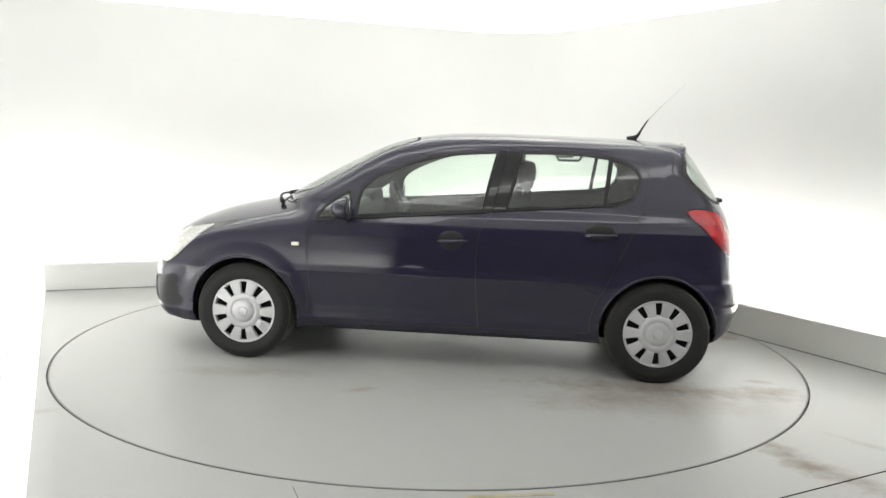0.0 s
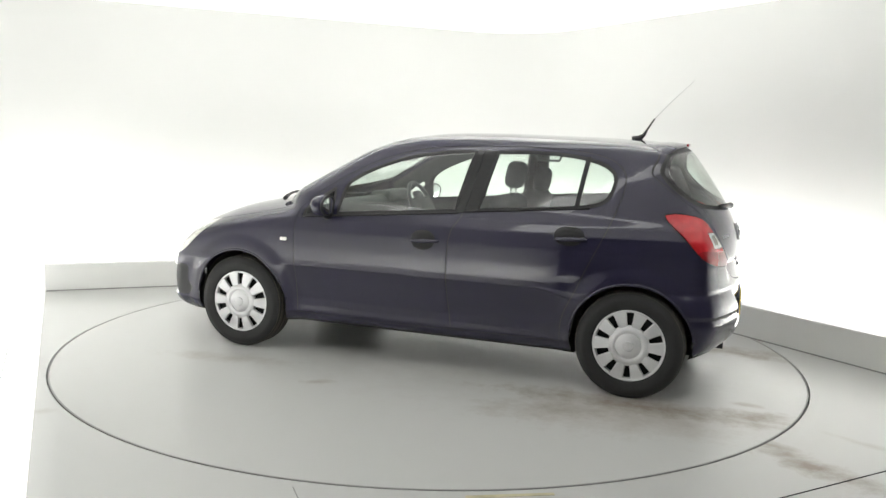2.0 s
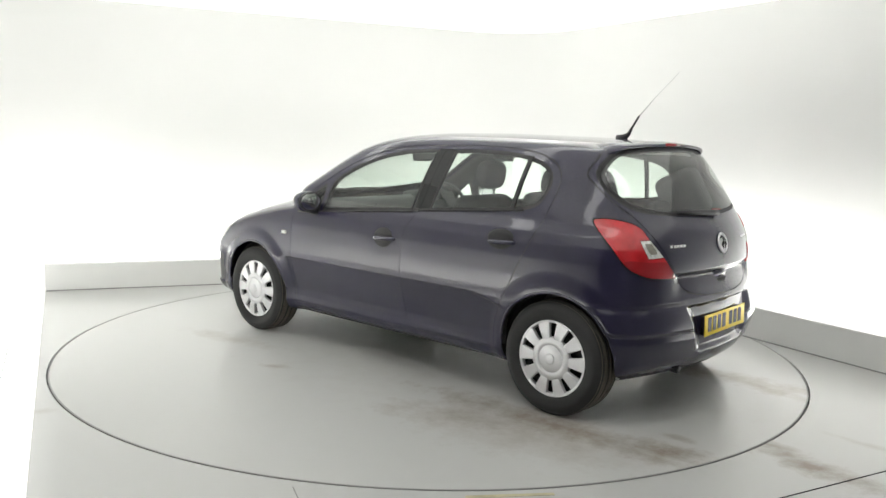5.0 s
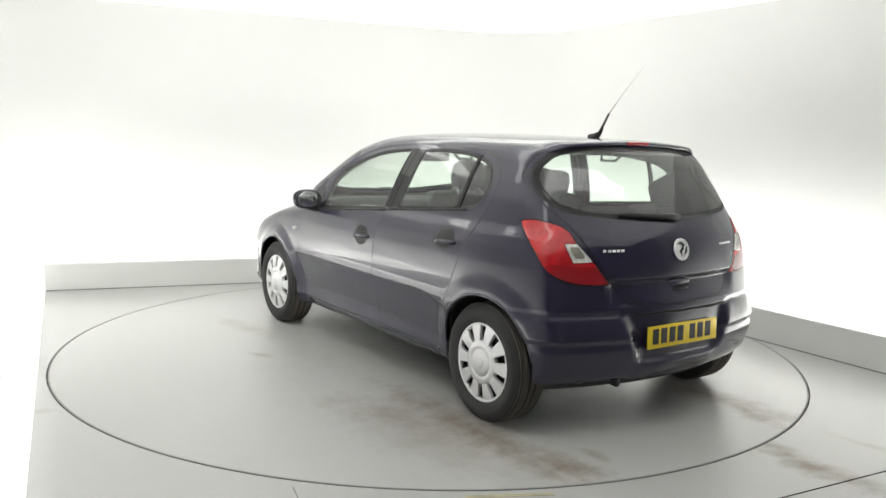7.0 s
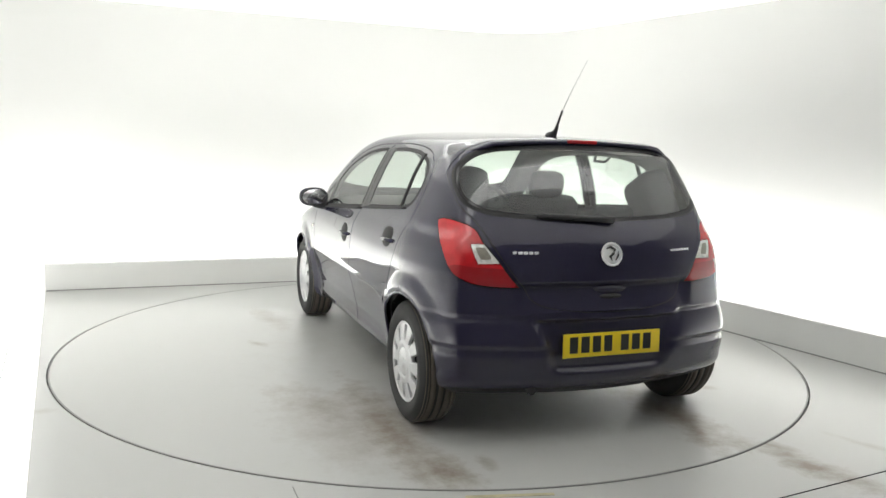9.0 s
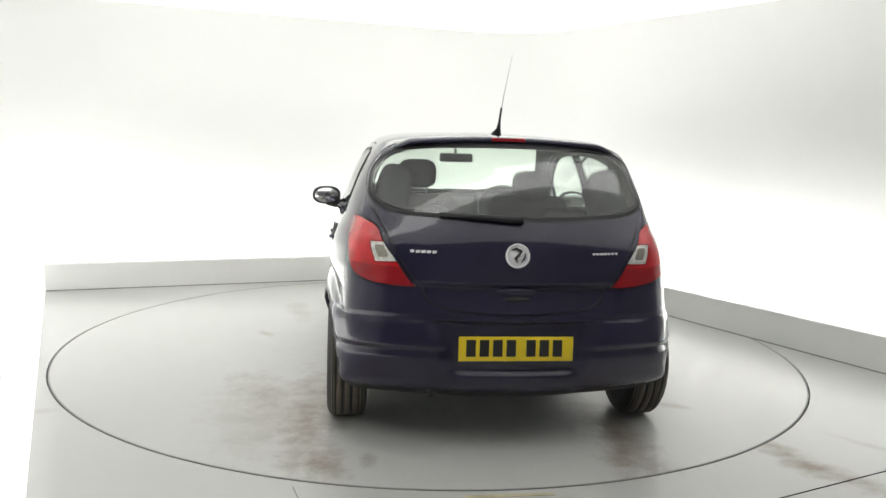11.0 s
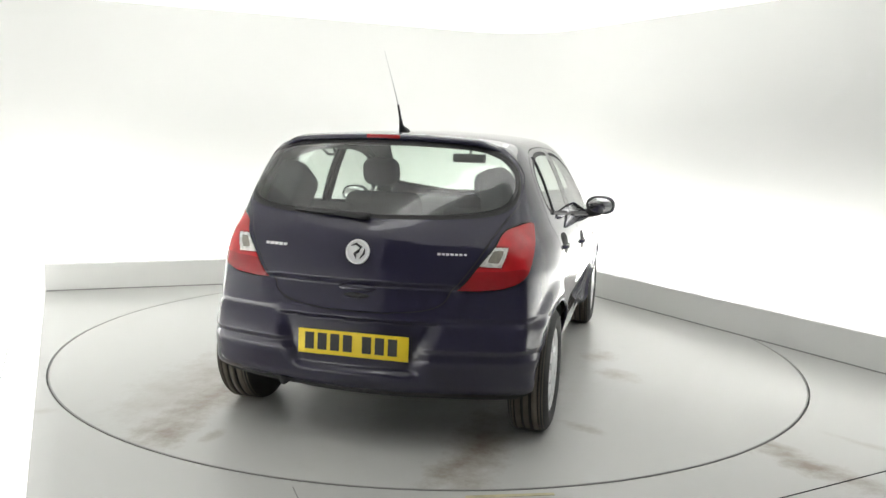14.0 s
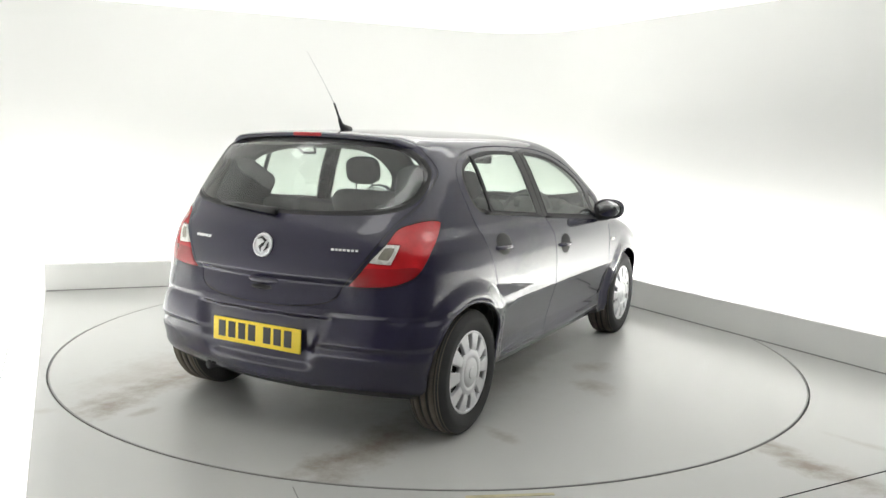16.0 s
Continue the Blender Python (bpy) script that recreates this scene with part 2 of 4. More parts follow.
# plinth faces on the floor: left end, left back corner, far corner, right end
PA, PB, PC, PD = Vector((-0.93, -3.84)), Vector((-3.30, 1.37)), Vector((0.80, 3.005)), Vector((4.05, -2.48))
PLINTH_H, PLINTH_D, CEIL_Z = 0.232, 0.13, 2.50


def outward(a, b):
    d = (b - a).normalized()
    return Vector((-d.y, d.x))


def offset_line(pts, d):
    """The open line moved outwards by d, mitred."""
    out = []
    for i, p in enumerate(pts):
        ns = []
        if i > 0:
            ns.append(outward(pts[i - 1], p))
        if i < len(pts) - 1:
            ns.append(outward(p, pts[i + 1]))
        n = sum(ns, Vector((0, 0))).normalized()
        out.append(p + n * d / max(0.3, n.dot(ns[0])))
    return out


def rounded(pts, r, n=16):
    out = [pts[0]]
    for a, b, c in zip(pts, pts[1:], pts[2:]):
        u, w = (a - b).normalized(), (c - b).normalized()
        p, q = b + u * r, b + w * r
        for i in range(n + 1):
            t = i / n
            out.append(p * (1 - t) ** 2 + b * 2 * t * (1 - t) + q * t * t)
    return out + [pts[-1]]


def prism_strip(inner, outer, z0, z1):
    """A solid wall between two lines in plan."""
    bm = bmesh.new()
    rows = [[bm.verts.new((p.x, p.y, z)) for p in line] for line, z in ((inner, z0), (inner, z1), (outer, z1), (outer, z0))]
    for a, b in zip(rows, rows[1:] + rows[:1]):
        for i in range(len(inner) - 1):
            bm.faces.new((a[i], a[i + 1], b[i + 1], b[i]))
    for i in (0, -1):
        bm.faces.new([r[i] for r in rows])
    bmesh.ops.recalc_face_normals(bm, faces=bm.faces)
    return bm


def build_studio():
    base = [PA, PB, PC, PD]
    back = offset_line(base, PLINTH_D)
    wall_in = rounded(offset_line(base, PLINTH_D + 0.26), 0.80)
    wall_out = rounded(offset_line(base, PLINTH_D + 0.38), 0.88)
    structure("wall_cyclorama", prism_strip(wall_in, wall_out, -0.02, CEIL_Z + 0.3), WALL, "seamless white studio wall washed by hidden light", "wall", True)
    # plinths, each a board box of its own, with a thin cap
    for i, nm in enumerate(("plinth_left", "plinth_back", "plinth_right")):
        bm = prism_strip([base[i], base[i + 1]], [back[i], back[i + 1]], 0.0, PLINTH_H)
        bmesh.ops.bevel(bm, geom=[e for e in bm.edges if abs(e.verts[0].co.z - PLINTH_H) < 1e-4 and abs(e.verts[1].co.z - PLINTH_H) < 1e-4], offset=0.006, segments=2, affect="EDGES")
        # the left plinth glows in place of strong light falling on it
        structure(nm, bm, GLOWPLINTHM if nm == "plinth_left" else PLINTHM, "low white plinth with an added glow" if nm == "plinth_left" else "low white painted plinth along the studio wall", "plinth")
    s0, s1 = offset_line(base, PLINTH_D + 0.03), offset_line(base, PLINTH_D + 0.16)
    for i in range(3):
        strip = tagged(part("light_strip", prism_strip([s0[i].lerp(s0[i + 1], 0.01), s0[i].lerp(s0[i + 1], 0.99)], [s1[i].lerp(s1[i + 1], 0.01), s1[i].lerp(s1[i + 1], 0.99)], -0.02, 0.19), TROUGHS[i], smooth=False),
                       "white light strip hidden behind the plinth", "light", "wall washing lights")
    # floor with the round opening, the pit and the turntable
    bm = bmesh.new()
    n = 144
    ring = [bm.verts.new(((TABLE_R + 0.004) * math.cos(2 * math.pi * i / n), (TABLE_R + 0.004) * math.sin(2 * math.pi * i / n), 0)) for i in range(n)]
    low = [bm.verts.new((v.co.x, v.co.y, -0.05)) for v in ring]
    far = []
    for i in range(n):
        a = 2 * math.pi * i / n
        c, s = math.cos(a), math.sin(a)
        k = min(7.5 / max(abs(c), 1e-6), 9.0 / max(abs(s), 1e-6))
        far.append(bm.verts.new((k * c, k * s, 0)))
    for i in range(n):
        j = (i + 1) % n
        bm.faces.new((ring[i], far[i], far[j], ring[j]))
        bm.faces.new((ring[j], low[j], low[i], ring[i]))
    structure("floor", bm, FLOOR, "pale grey painted studio floor with brown stains", "floor")
    bm = bmesh.new()
    bmesh.ops.create_circle(bm, cap_ends=True, radius=TABLE_R + 0.05, segments=96, matrix=pose(0, 0, -0.045))
    structure("turntable_pit", bm, GAPM, "dark pit below the turntable", "pit")
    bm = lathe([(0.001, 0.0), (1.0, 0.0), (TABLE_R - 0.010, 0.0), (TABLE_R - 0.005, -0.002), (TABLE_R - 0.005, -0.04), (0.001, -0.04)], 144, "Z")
    table = tagged(part("turntable", bm, DISC, smooth=False), "round pale grey turntable with dirty tyre marks and a broad faint brown patch", "turntable")
    part("edge_ring", lathe([(TABLE_R - 0.013, -0.004), (TABLE_R - 0.013, 0.001), (TABLE_R - 0.0045, 0.001), (TABLE_R - 0.0045, -0.012)], 144, "Z"), JOINTM, table, "thin grey edge ring", False)
    # board joints in the floor
    for a, b in (((-0.535, -2.39), (-0.40, -2.75)), ((1.40, -2.39), (2.7, -1.72))):
        d = (Vector(b) - Vector(a))
        bm = rbox(d.length, 0.004, 0.004, 0, pose((a[0] + b[0]) / 2, (a[1] + b[1]) / 2, 0.001, 0, 0, math.degrees(math.atan2(d.y, d.x))))
        structure("floor_joint", bm, JOINTM if a[0] < 0 else GAPM, "dark joint between floor boards", "joint")
    # luminous ceiling
    lines = rounded(offset_line(base, PLINTH_D + 0.27), 0.80)
    bm = bmesh.new()
    pts = lines + [Vector((4.6, -3.4)), Vector((-0.6, -4.4))]
    lo = [bm.verts.new((p.x, p.y, CEIL_Z)) for p in pts]
    hi = [bm.verts.new((p.x, p.y, CEIL_Z + 0.05)) for p in pts]
    bm.faces.new(lo)
    bm.faces.new(hi)
    for i in range(len(pts)):
        j = (i + 1) % len(pts)
        bm.faces.new((lo[i], lo[j], hi[j], hi[i]))
    bmesh.ops.recalc_face_normals(bm, faces=bm.faces)
    structure("ceiling_light", bm, LIGHTM, "luminous white stretched ceiling over the turntable", "ceiling light")
    # bright tube rows below the ceiling cloth
    d = (PC - PB).normalized()
    s = Vector((d.y, -d.x))
    for i in range(3):
        mid = (PB + PC) / 2 + s * (1.5 + 1.65 * i)
        bm = rbox(3.7, 0.22, 0.05, 0.015, pose(mid.x, mid.y, CEIL_Z - 0.03, 0, 0, math.degrees(math.atan2(d.y, d.x))))
        tagged(part("tube_light", bm, TUBEM), "long bright white ceiling tube light", "light", "ceiling tube lights")
    # grey strips that draw in both joint and shade at the plinths' feet
    for a, e in ((PB, PC), (PC, PD)):
        d2 = e - a
        n2 = outward(a, e)
        m2 = (a + e) / 2 - n2 * 0.004
        structure("plinth_foot_line", rbox(d2.length - 0.03, 0.008, 0.008, 0, pose(m2.x, m2.y, 0.004, 0, 0, math.degrees(math.atan2(d2.y, d2.x)))), JOINTM, "grey strip for the joint and shade at the foot of the plinth", "joint")
    # dark back edge on top of the left plinth
    d3 = (PA - PB).normalized()
    n3 = outward(PA, PB)
    m3 = PB + d3 * 2.48 + n3 * (PLINTH_D - 0.004)
    structure("plinth_edge", rbox(2.45, 0.006, 0.004, 0, pose(m3.x, m3.y, PLINTH_H + 0.002, 0, 0, math.degrees(math.atan2(d3.y, d3.x)))), JOINTM, "thin grey edge on the white left plinth", "trim")
    # worn yellow floor tape beside the turntable, vertical seam of the wall cloth
    bm = rbox(0.36, 0.022, 0.002, 0, pose(0.33, -2.418, 0.0015, 0, 0, 8))
    structure("floor_tape", bm, TAPE, "worn yellow floor tape", "tape")
    structure("wall_seam", rbox(0.012, 0.012, 0.34, 0.004, pose(-2.285, 2.18, 0.70)), WALL, "short raised seam in the white wall", "seam")
    # the hall behind the camera
    for nm, c, s in (("wall_south", (0, -8.6, 1.7), (14.4, 0.2, 3.5)), ("wall_west", (-7.3, -0.5, 1.7), (0.2, 16, 3.5)), ("wall_east", (7.3, -0.5, 1.7), (0.2, 16, 3.5)),
                     ("wall_north", (0, 7.6, 1.7), (14.4, 0.2, 3.5)), ("ceiling", (0, -0.5, 3.52), (14.8, 16.6, 0.15))):
        structure(nm, rbox(*s, 0, pose(*c)), GREYWALL, "plain grey wall of the hall round the studio" if nm != "ceiling" else "plain grey hall ceiling", "wall" if nm != "ceiling" else "ceiling")
    return table


TABLE = build_studio()


# ---- the car: one smooth shell, cut into its panels ----
# x forwards, y to its left, z up, from the middle of the wheelbase
HUB_X, HUB_Y, HUB_Z, TYRE_R = 1.2555, 0.745, 0.297, 0.299

PROFILE = curve([(-1.60, 0.20), (-1.72, 0.235), (-1.795, 0.30), (-1.82, 0.40), (-1.822, 0.50), (-1.812, 0.57), (-1.795, 0.63), (-1.782, 0.72), (-1.768, 0.83), (-1.735, 0.95),
                 (-1.675, 1.055), (-1.565, 1.22), (-1.44, 1.375), (-1.30, 1.408), (-1.05, 1.424), (-0.55, 1.434), (-0.1, 1.434), (0.2, 1.412), (0.47, 1.346), (0.80, 1.190),
                 (1.08, 1.035), (1.17, 0.972), (1.35, 0.936), (1.60, 0.880), (1.82, 0.800), (1.95, 0.715), (2.035, 0.59), (2.075, 0.47), (2.08, 0.34), (2.04, 0.24),
                 (1.93, 0.195), (1.7, 0.185), (0.0, 0.185), (-1.3, 0.19)], 6)
SX0, SX1, SZ0, SZ1, SD = -2.3, 2.5, -0.1, 1.75, 0.0125


def distance_map():
    xs, zs = np.arange(SX0, SX1 + SD, SD), np.arange(SZ0, SZ1 + SD, SD)
    X, Z = np.meshgrid(xs, zs, indexing="ij")
    best = np.full(X.shape, 1e9)
    for (ax, az), (bx, bz) in zip(PROFILE, np.roll(PROFILE, -1, 0)):
        dx, dz = bx - ax, bz - az
        t = np.clip(((X - ax) * dx + (Z - az) * dz) / (dx * dx + dz * dz + 1e-12), 0, 1)
        best = np.minimum(best, (X - ax - t * dx) ** 2 + (Z - az - t * dz) ** 2)
    d = np.sqrt(best)
    d[inside(PROFILE, X, Z)] *= -1
    return d


SDF = distance_map()
WZ = np.array([(0.10, 0.76), (0.18, 0.785), (0.23, 0.812), (0.275, 0.826), (0.31, 0.823), (0.36, 0.820), (0.45, 0.830), (0.52, 0.841), (0.565, 0.848), (0.61, 0.843), (0.70, 0.841), (0.80, 0.836),
               (0.88, 0.822), (0.94, 0.800), (0.985, 0.772), (1.1, 0.733), (1.2, 0.696), (1.3, 0.652), (1.38, 0.605), (1.45, 0.55), (1.8, 0.3)])
ZF = np.linspace(0.1, 1.8, 681)
WF = np.convolve(np.pad(np.interp(ZF, WZ[:, 0], WZ[:, 1]), 5, "edge"), np.hanning(13)[1:-1] / np.hanning(13)[1:-1].sum(), "valid")


def shape(x, y, z):
    """Negative inside the body."""
    front, rear = sm(x, -0.1, 0.8), sm(-x, 0.8, 1.4)
    xp = x + ((0.405 - 0.19 * sm(z, 0.93, 1.05)) * front - 0.24 * rear) * y * y
    zp = z + 0.09 * y * y * sm(z, 0.55, 0.85)
    # bumper folds at the corners, plate recess, lower ridge of the tailgate
    tail = sm(-x, 1.34, 1.52)
    inner = 0.285 + 0.40 * np.clip(z - 0.43, -0.08, 0.2)
    pod = sm(np.abs(y), inner - 0.02, inner + 0.075)
    lip = tail * pod * (-0.007 * sm(z, 0.622, 0.594) + 0.021 * np.clip((0.594 - z) / 0.115, 0, 1) - 0.013 * sm(z, 0.486, 0.456)
                        + 0.009 * np.clip((0.460 - z) / 0.035, 0, 1) - 0.014 * sm(z, 0.425, 0.33))
    recess = 0.027 * sm(-x, 1.5, 1.6) * (1 - pod) * sm(z, 0.335, 0.375) * sm(z, 0.60, 0.575)
    gate = sm(-x, 1.5, 1.62) * sm(np.abs(y), 0.50, 0.40)
    recess = recess + gate * 0.024 * sm(z, 0.766, 0.732) * np.clip((z - 0.628) / 0.10, 0, 1)
    gi, gj = np.clip((xp - SX0) / SD, 0, SDF.shape[0] - 1.001), np.clip((zp - SZ0) / SD, 0, SDF.shape[1] - 1.001)
    i, j = gi.astype(int), gj.astype(int)
    u, w = gi - i, gj - j
    d1 = (SDF[i, j] * (1 - u) + SDF[i + 1, j] * u) * (1 - w) + (SDF[i, j + 1] * (1 - u) + SDF[i + 1, j + 1] * u) * w
    d1 = d1 - lip + recess
    half = np.interp(z, ZF, WF)
    half = half - 0.068 * np.clip((x - 0.95) / 1.1, 0, 2) ** 2 - 0.125 * np.clip((-x - 1.05) / 0.65, 0, 2) ** 2 * sm(z, 0.2, 0.9) - 0.07 * np.clip((-x - 1.2) / 0.6, 0, 2) ** 2 * sm(z, 0.9, 0.3)
    for hx in (HUB_X, -HUB_X):
        r = np.hypot(x - hx, z - HUB_Z)
        half = half + 0.016 * sm(r, 0.45, 0.36)
    # hollow flank between the arches, with a crease above it and the sill below
    door = sm(x, -1.0, -0.90) * sm(x, 0.95, 0.86)
    fold = 0.578 - 0.05 * sm(-x, 0.62, 0.95) ** 2
    half = half + 0.6 * lip - door * (0.006 * sm(z, fold, fold - 0.016) + 0.026 * np.clip((fold - z) / 0.27, 0, 1))
    d2 = np.abs(y) - half
    k = 0.055
    return 0.5 * (d1 + d2 + np.sqrt((d1 - d2) ** 2 + k * k)) - 0.004


def slope(P, e=1e-3):
    """The way out of the body."""
    return np.stack([shape(P[:, 0] + e, P[:, 1], P[:, 2]) - shape(P[:, 0] - e, P[:, 1], P[:, 2]), shape(P[:, 0], P[:, 1] + e, P[:, 2]) - shape(P[:, 0], P[:, 1] - e, P[:, 2]),
                     shape(P[:, 0], P[:, 1], P[:, 2] + e) - shape(P[:, 0], P[:, 1], P[:, 2] - e)], 1) / (2 * e)


def make_shell(h=0.0195):
    """Surface net of the left half of the body."""
    xs, ys, zs = np.arange(-2.0, 2.25, h), np.arange(-2 * h, 0.97, h), np.concatenate([np.arange(0.12, 0.26, h), np.arange(0.26, 0.80, 0.0105), np.arange(0.80, 1.5, h)])
    X, Y, Z = np.meshgrid(xs, ys, zs, indexing="ij")
    F = shape(X, Y, Z)
    neg = F < 0
    S = [(a, b, c) for a in (0, 1) for b in (0, 1) for c in (0, 1)]
    n0, n1, n2 = F.shape
    count = sum(neg[a:n0 - 1 + a, b:n1 - 1 + b, c:n2 - 1 + c].astype(int) for a, b, c in S)
    mixed = (count > 0) & (count < 8)
    idx = np.full(mixed.shape, -1)
    idx[mixed] = np.arange(mixed.sum())
    I, J, K = np.nonzero(mixed)
    P = np.stack([(xs[I] + xs[I + 1]) / 2, (ys[J] + ys[J + 1]) / 2, (zs[K] + zs[K + 1]) / 2], 1)
    for _ in range(8):
        f = shape(*P.T)
        g = slope(P)
        P = P - np.clip(f / np.maximum((g * g).sum(1), 0.2), -h, h)[:, None] * g
    quads = []
    for ax in range(3):
        lo = [slice(1, s - 1) for s in (n0, n1, n2)]
        a = tuple(lo)
        hi = list(lo)
        hi[ax] = slice(2, (n0, n1, n2)[ax])
        A, B = neg[a], neg[tuple(hi)]
        for i, j, k in zip(*np.nonzero(A != B)):
            c = [i + 1, j + 1, k + 1]
            o1, o2 = [(1, 2), (2, 0), (0, 1)][ax]
            cells = []
            for d1, d2 in ((-1, -1), (0, -1), (0, 0), (-1, 0)):
                q = list(c)
                q[o1] += d1
                q[o2] += d2
                cells.append(idx[tuple(q)])
            if min(cells) < 0:
                continue
            quads.append(cells if A[i, j, k] else cells[::-1])
    bm = bmesh.new()
    vs = [bm.verts.new(p) for p in P]
    for q in quads:
        if len(set(q)) == 4:
            bm.faces.new([vs[t] for t in q])
    bmesh.ops.bisect_plane(bm, geom=bm.verts[:] + bm.edges[:] + bm.faces[:], plane_co=(0, 0, 0), plane_no=(0, -1, 0), clear_outer=True)
    bmesh.ops.recalc_face_normals(bm, faces=bm.faces)
    bm.normal_update()
    return bm


SIDE = (Vector((1, 0, 0)), Vector((0, 0, 1)), Vector((0, 1, 0)))
TOP = (Vector((1, 0, 0)), Vector((0, 1, 0)), Vector((0, 0, 1)))
S2 = math.sqrt(0.5)
QUARTER = (Vector((S2, S2, 0)), Vector((0, 0, 1)), Vector((-S2, S2, 0)))


def cut(bm, poly, view, region):
    """Cuts the faces of a region along the polygon, seen along the view."""
    U, V, N = view
    lo, hi = poly.min(0) - 0.05, poly.max(0) + 0.05
    near = []
    for f in bm.faces:
        c = f.verts[0].co
        if lo[0] < c.dot(U) < hi[0] and lo[1] < c.dot(V) < hi[1] and region(f):
            near.append(f)
    cells = {}

    def put(f):
        us, vs_ = [w.co.dot(U) for w in f.verts], [w.co.dot(V) for w in f.verts]
        for a in range(int(min(us) // 0.05), int(max(us) // 0.05) + 1):
            for b in range(int(min(vs_) // 0.05), int(max(vs_) // 0.05) + 1):
                cells.setdefault((a, b), set()).add(f)
    for f in near:
        put(f)
    for (u0, v0), (u1, v1) in zip(poly, np.roll(poly, -1, 0)):
        du, dv = u1 - u0, v1 - v0
        ln = math.hypot(du, dv)
        if ln < 1e-5:
            continue
        lo_u, hi_u, lo_v, hi_v = min(u0, u1) - 0.002, max(u0, u1) + 0.002, min(v0, v1) - 0.002, max(v0, v1) + 0.002
        faces = set()
        for a in range(int(lo_u // 0.05), int(hi_u // 0.05) + 1):
            for b in range(int(lo_v // 0.05), int(hi_v // 0.05) + 1):
                for f in cells.get((a, b), ()):
                    if f.is_valid and f not in faces:
                        us, vs_ = [w.co.dot(U) for w in f.verts], [w.co.dot(V) for w in f.verts]
                        if not (max(us) < lo_u or min(us) > hi_u or max(vs_) < lo_v or min(vs_) > hi_v):
                            faces.add(f)
        if not faces:
            continue
        es = {e for f in faces for e in f.edges}
        vv = {w for f in faces for w in f.verts}
        no = U * (-dv / ln) + V * (du / ln)
        r = bmesh.ops.bisect_plane(bm, geom=list(vv) + list(es) + list(faces), dist=0.0004, plane_co=U * u0 + V * v0, plane_no=no)
        for g in r["geom"]:
            if isinstance(g, bmesh.types.BMFace):
                put(g)
    bm.normal_update()


def claim(bm, layer, tag, poly, view, region, only=None):
    U, V, N = view
    fs = [f for f in bm.faces if region(f) and (only is None or f[layer] in only)]
    if not fs:
        return
    cs = [f.calc_center_median() for f in fs]
    hit = inside(poly, [c.dot(U) for c in cs], [c.dot(V) for c in cs])
    for f, h in zip(fs, hit):
        if h:
            f[layer] = tag


B_LINE = [(-0.335, 1.345), (-0.262, 0.985), (-0.195, 0.86), (-0.178, 0.70), (-0.182, 0.45), (-0.20, 0.262)]
FRONT_DOOR = curve([(0.845, 0.262), (0.845, 0.262), (0.845, 0.50), (0.852, 0.80), (0.845, 0.872), (0.80, 0.965), (0.64, 1.085), (0.40, 1.222), (0.15, 1.308), (-0.08, 1.345), (-0.335, 1.356), (-0.335, 1.356)] +
                   B_LINE[1:] + [B_LINE[-1], (0.3, 0.250)], 4)
REAR_DOOR = curve([B_LINE[-1], B_LINE[-1]] + B_LINE[-2:0:-1] + [(-0.335, 1.356), (-0.335, 1.356), (-0.60, 1.360), (-0.88, 1.347), (-1.06, 1.312), (-1.155, 1.245), (-1.17, 1.15), (-1.135, 1.02), (-1.085, 0.885), (-1.0, 0.70), (-0.935, 0.55),
                   (-0.885, 0.45), (-0.862, 0.36), (-0.862, 0.27), (-0.862, 0.27)], 4)
FRONT_GLASS = curve([(0.56, 0.915), (0.56, 0.915), (0.545, 1.04), (0.50, 1.115), (0.36, 1.195), (0.15, 1.270), (-0.06, 1.308), (-0.275, 1.322), (-0.275, 1.322), (-0.20, 0.975), (-0.20, 0.975)], 4)
QUARTER_GLASS = curve([(0.80, 0.893), (0.80, 0.893), (0.755, 0.965), (0.625, 1.055), (0.605, 1.055), (0.60, 0.912), (0.60, 0.912)], 4)
REAR_GLASS = curve([(-0.345, 0.988), (-0.345, 0.988), (-0.415, 1.322), (-0.415, 1.322), (-0.60, 1.328), (-0.84, 1.318), (-1.02, 1.282), (-1.105, 1.225), (-1.11, 1.15), (-1.07, 1.075), (-0.98, 1.042), (-0.8, 1.022)], 4)
PILLAR = np.array([(-0.195, 0.962), (-0.282, 1.332), (-0.410, 1.332), (-0.338, 0.976)])
GATEVIEW = (Vector((0.5, math.sqrt(0.75), 0)), Vector((0, 0, 1)), Vector((-math.sqrt(0.75), 0.5, 0)))


def gate_points(rows):
    return [(0.5 * x + math.sqrt(0.75) * y, z) for x, y, z in rows]


TAIL_GLASS = curve([(-2.0, 1.040)] + gate_points([(-1.69, -0.05, 1.040), (-1.67, 0.25, 1.044), (-1.62, 0.475, 1.054), (-1.57, 0.585, 1.071), (-1.50, 0.640, 1.106), (-1.43, 0.658, 1.160), (-1.385, 0.658, 1.225), (-1.385, 0.645, 1.262), (-1.400, 0.615, 1.300),
                                                  (-1.425, 0.555, 1.338), (-1.45, 0.44, 1.358), (-1.46, 0.2, 1.368), (-1.46, 0.0, 1.370)]) + [(-2.0, 1.372)], 4)
CLEAR = curve([(-2.0, 1.050)] + gate_points([(-1.69, -0.05, 1.050), (-1.67, 0.25, 1.054), (-1.62, 0.455, 1.066), (-1.57, 0.560, 1.084), (-1.50, 0.612, 1.118), (-1.43, 0.630, 1.168), (-1.395, 0.630, 1.228), (-1.400, 0.610, 1.268),
                                             (-1.415, 0.575, 1.302), (-1.43, 0.525, 1.328), (-1.45, 0.43, 1.344), (-1.46, 0.2, 1.354), (-1.46, 0.0, 1.356)]) + [(-2.0, 1.358)], 4)
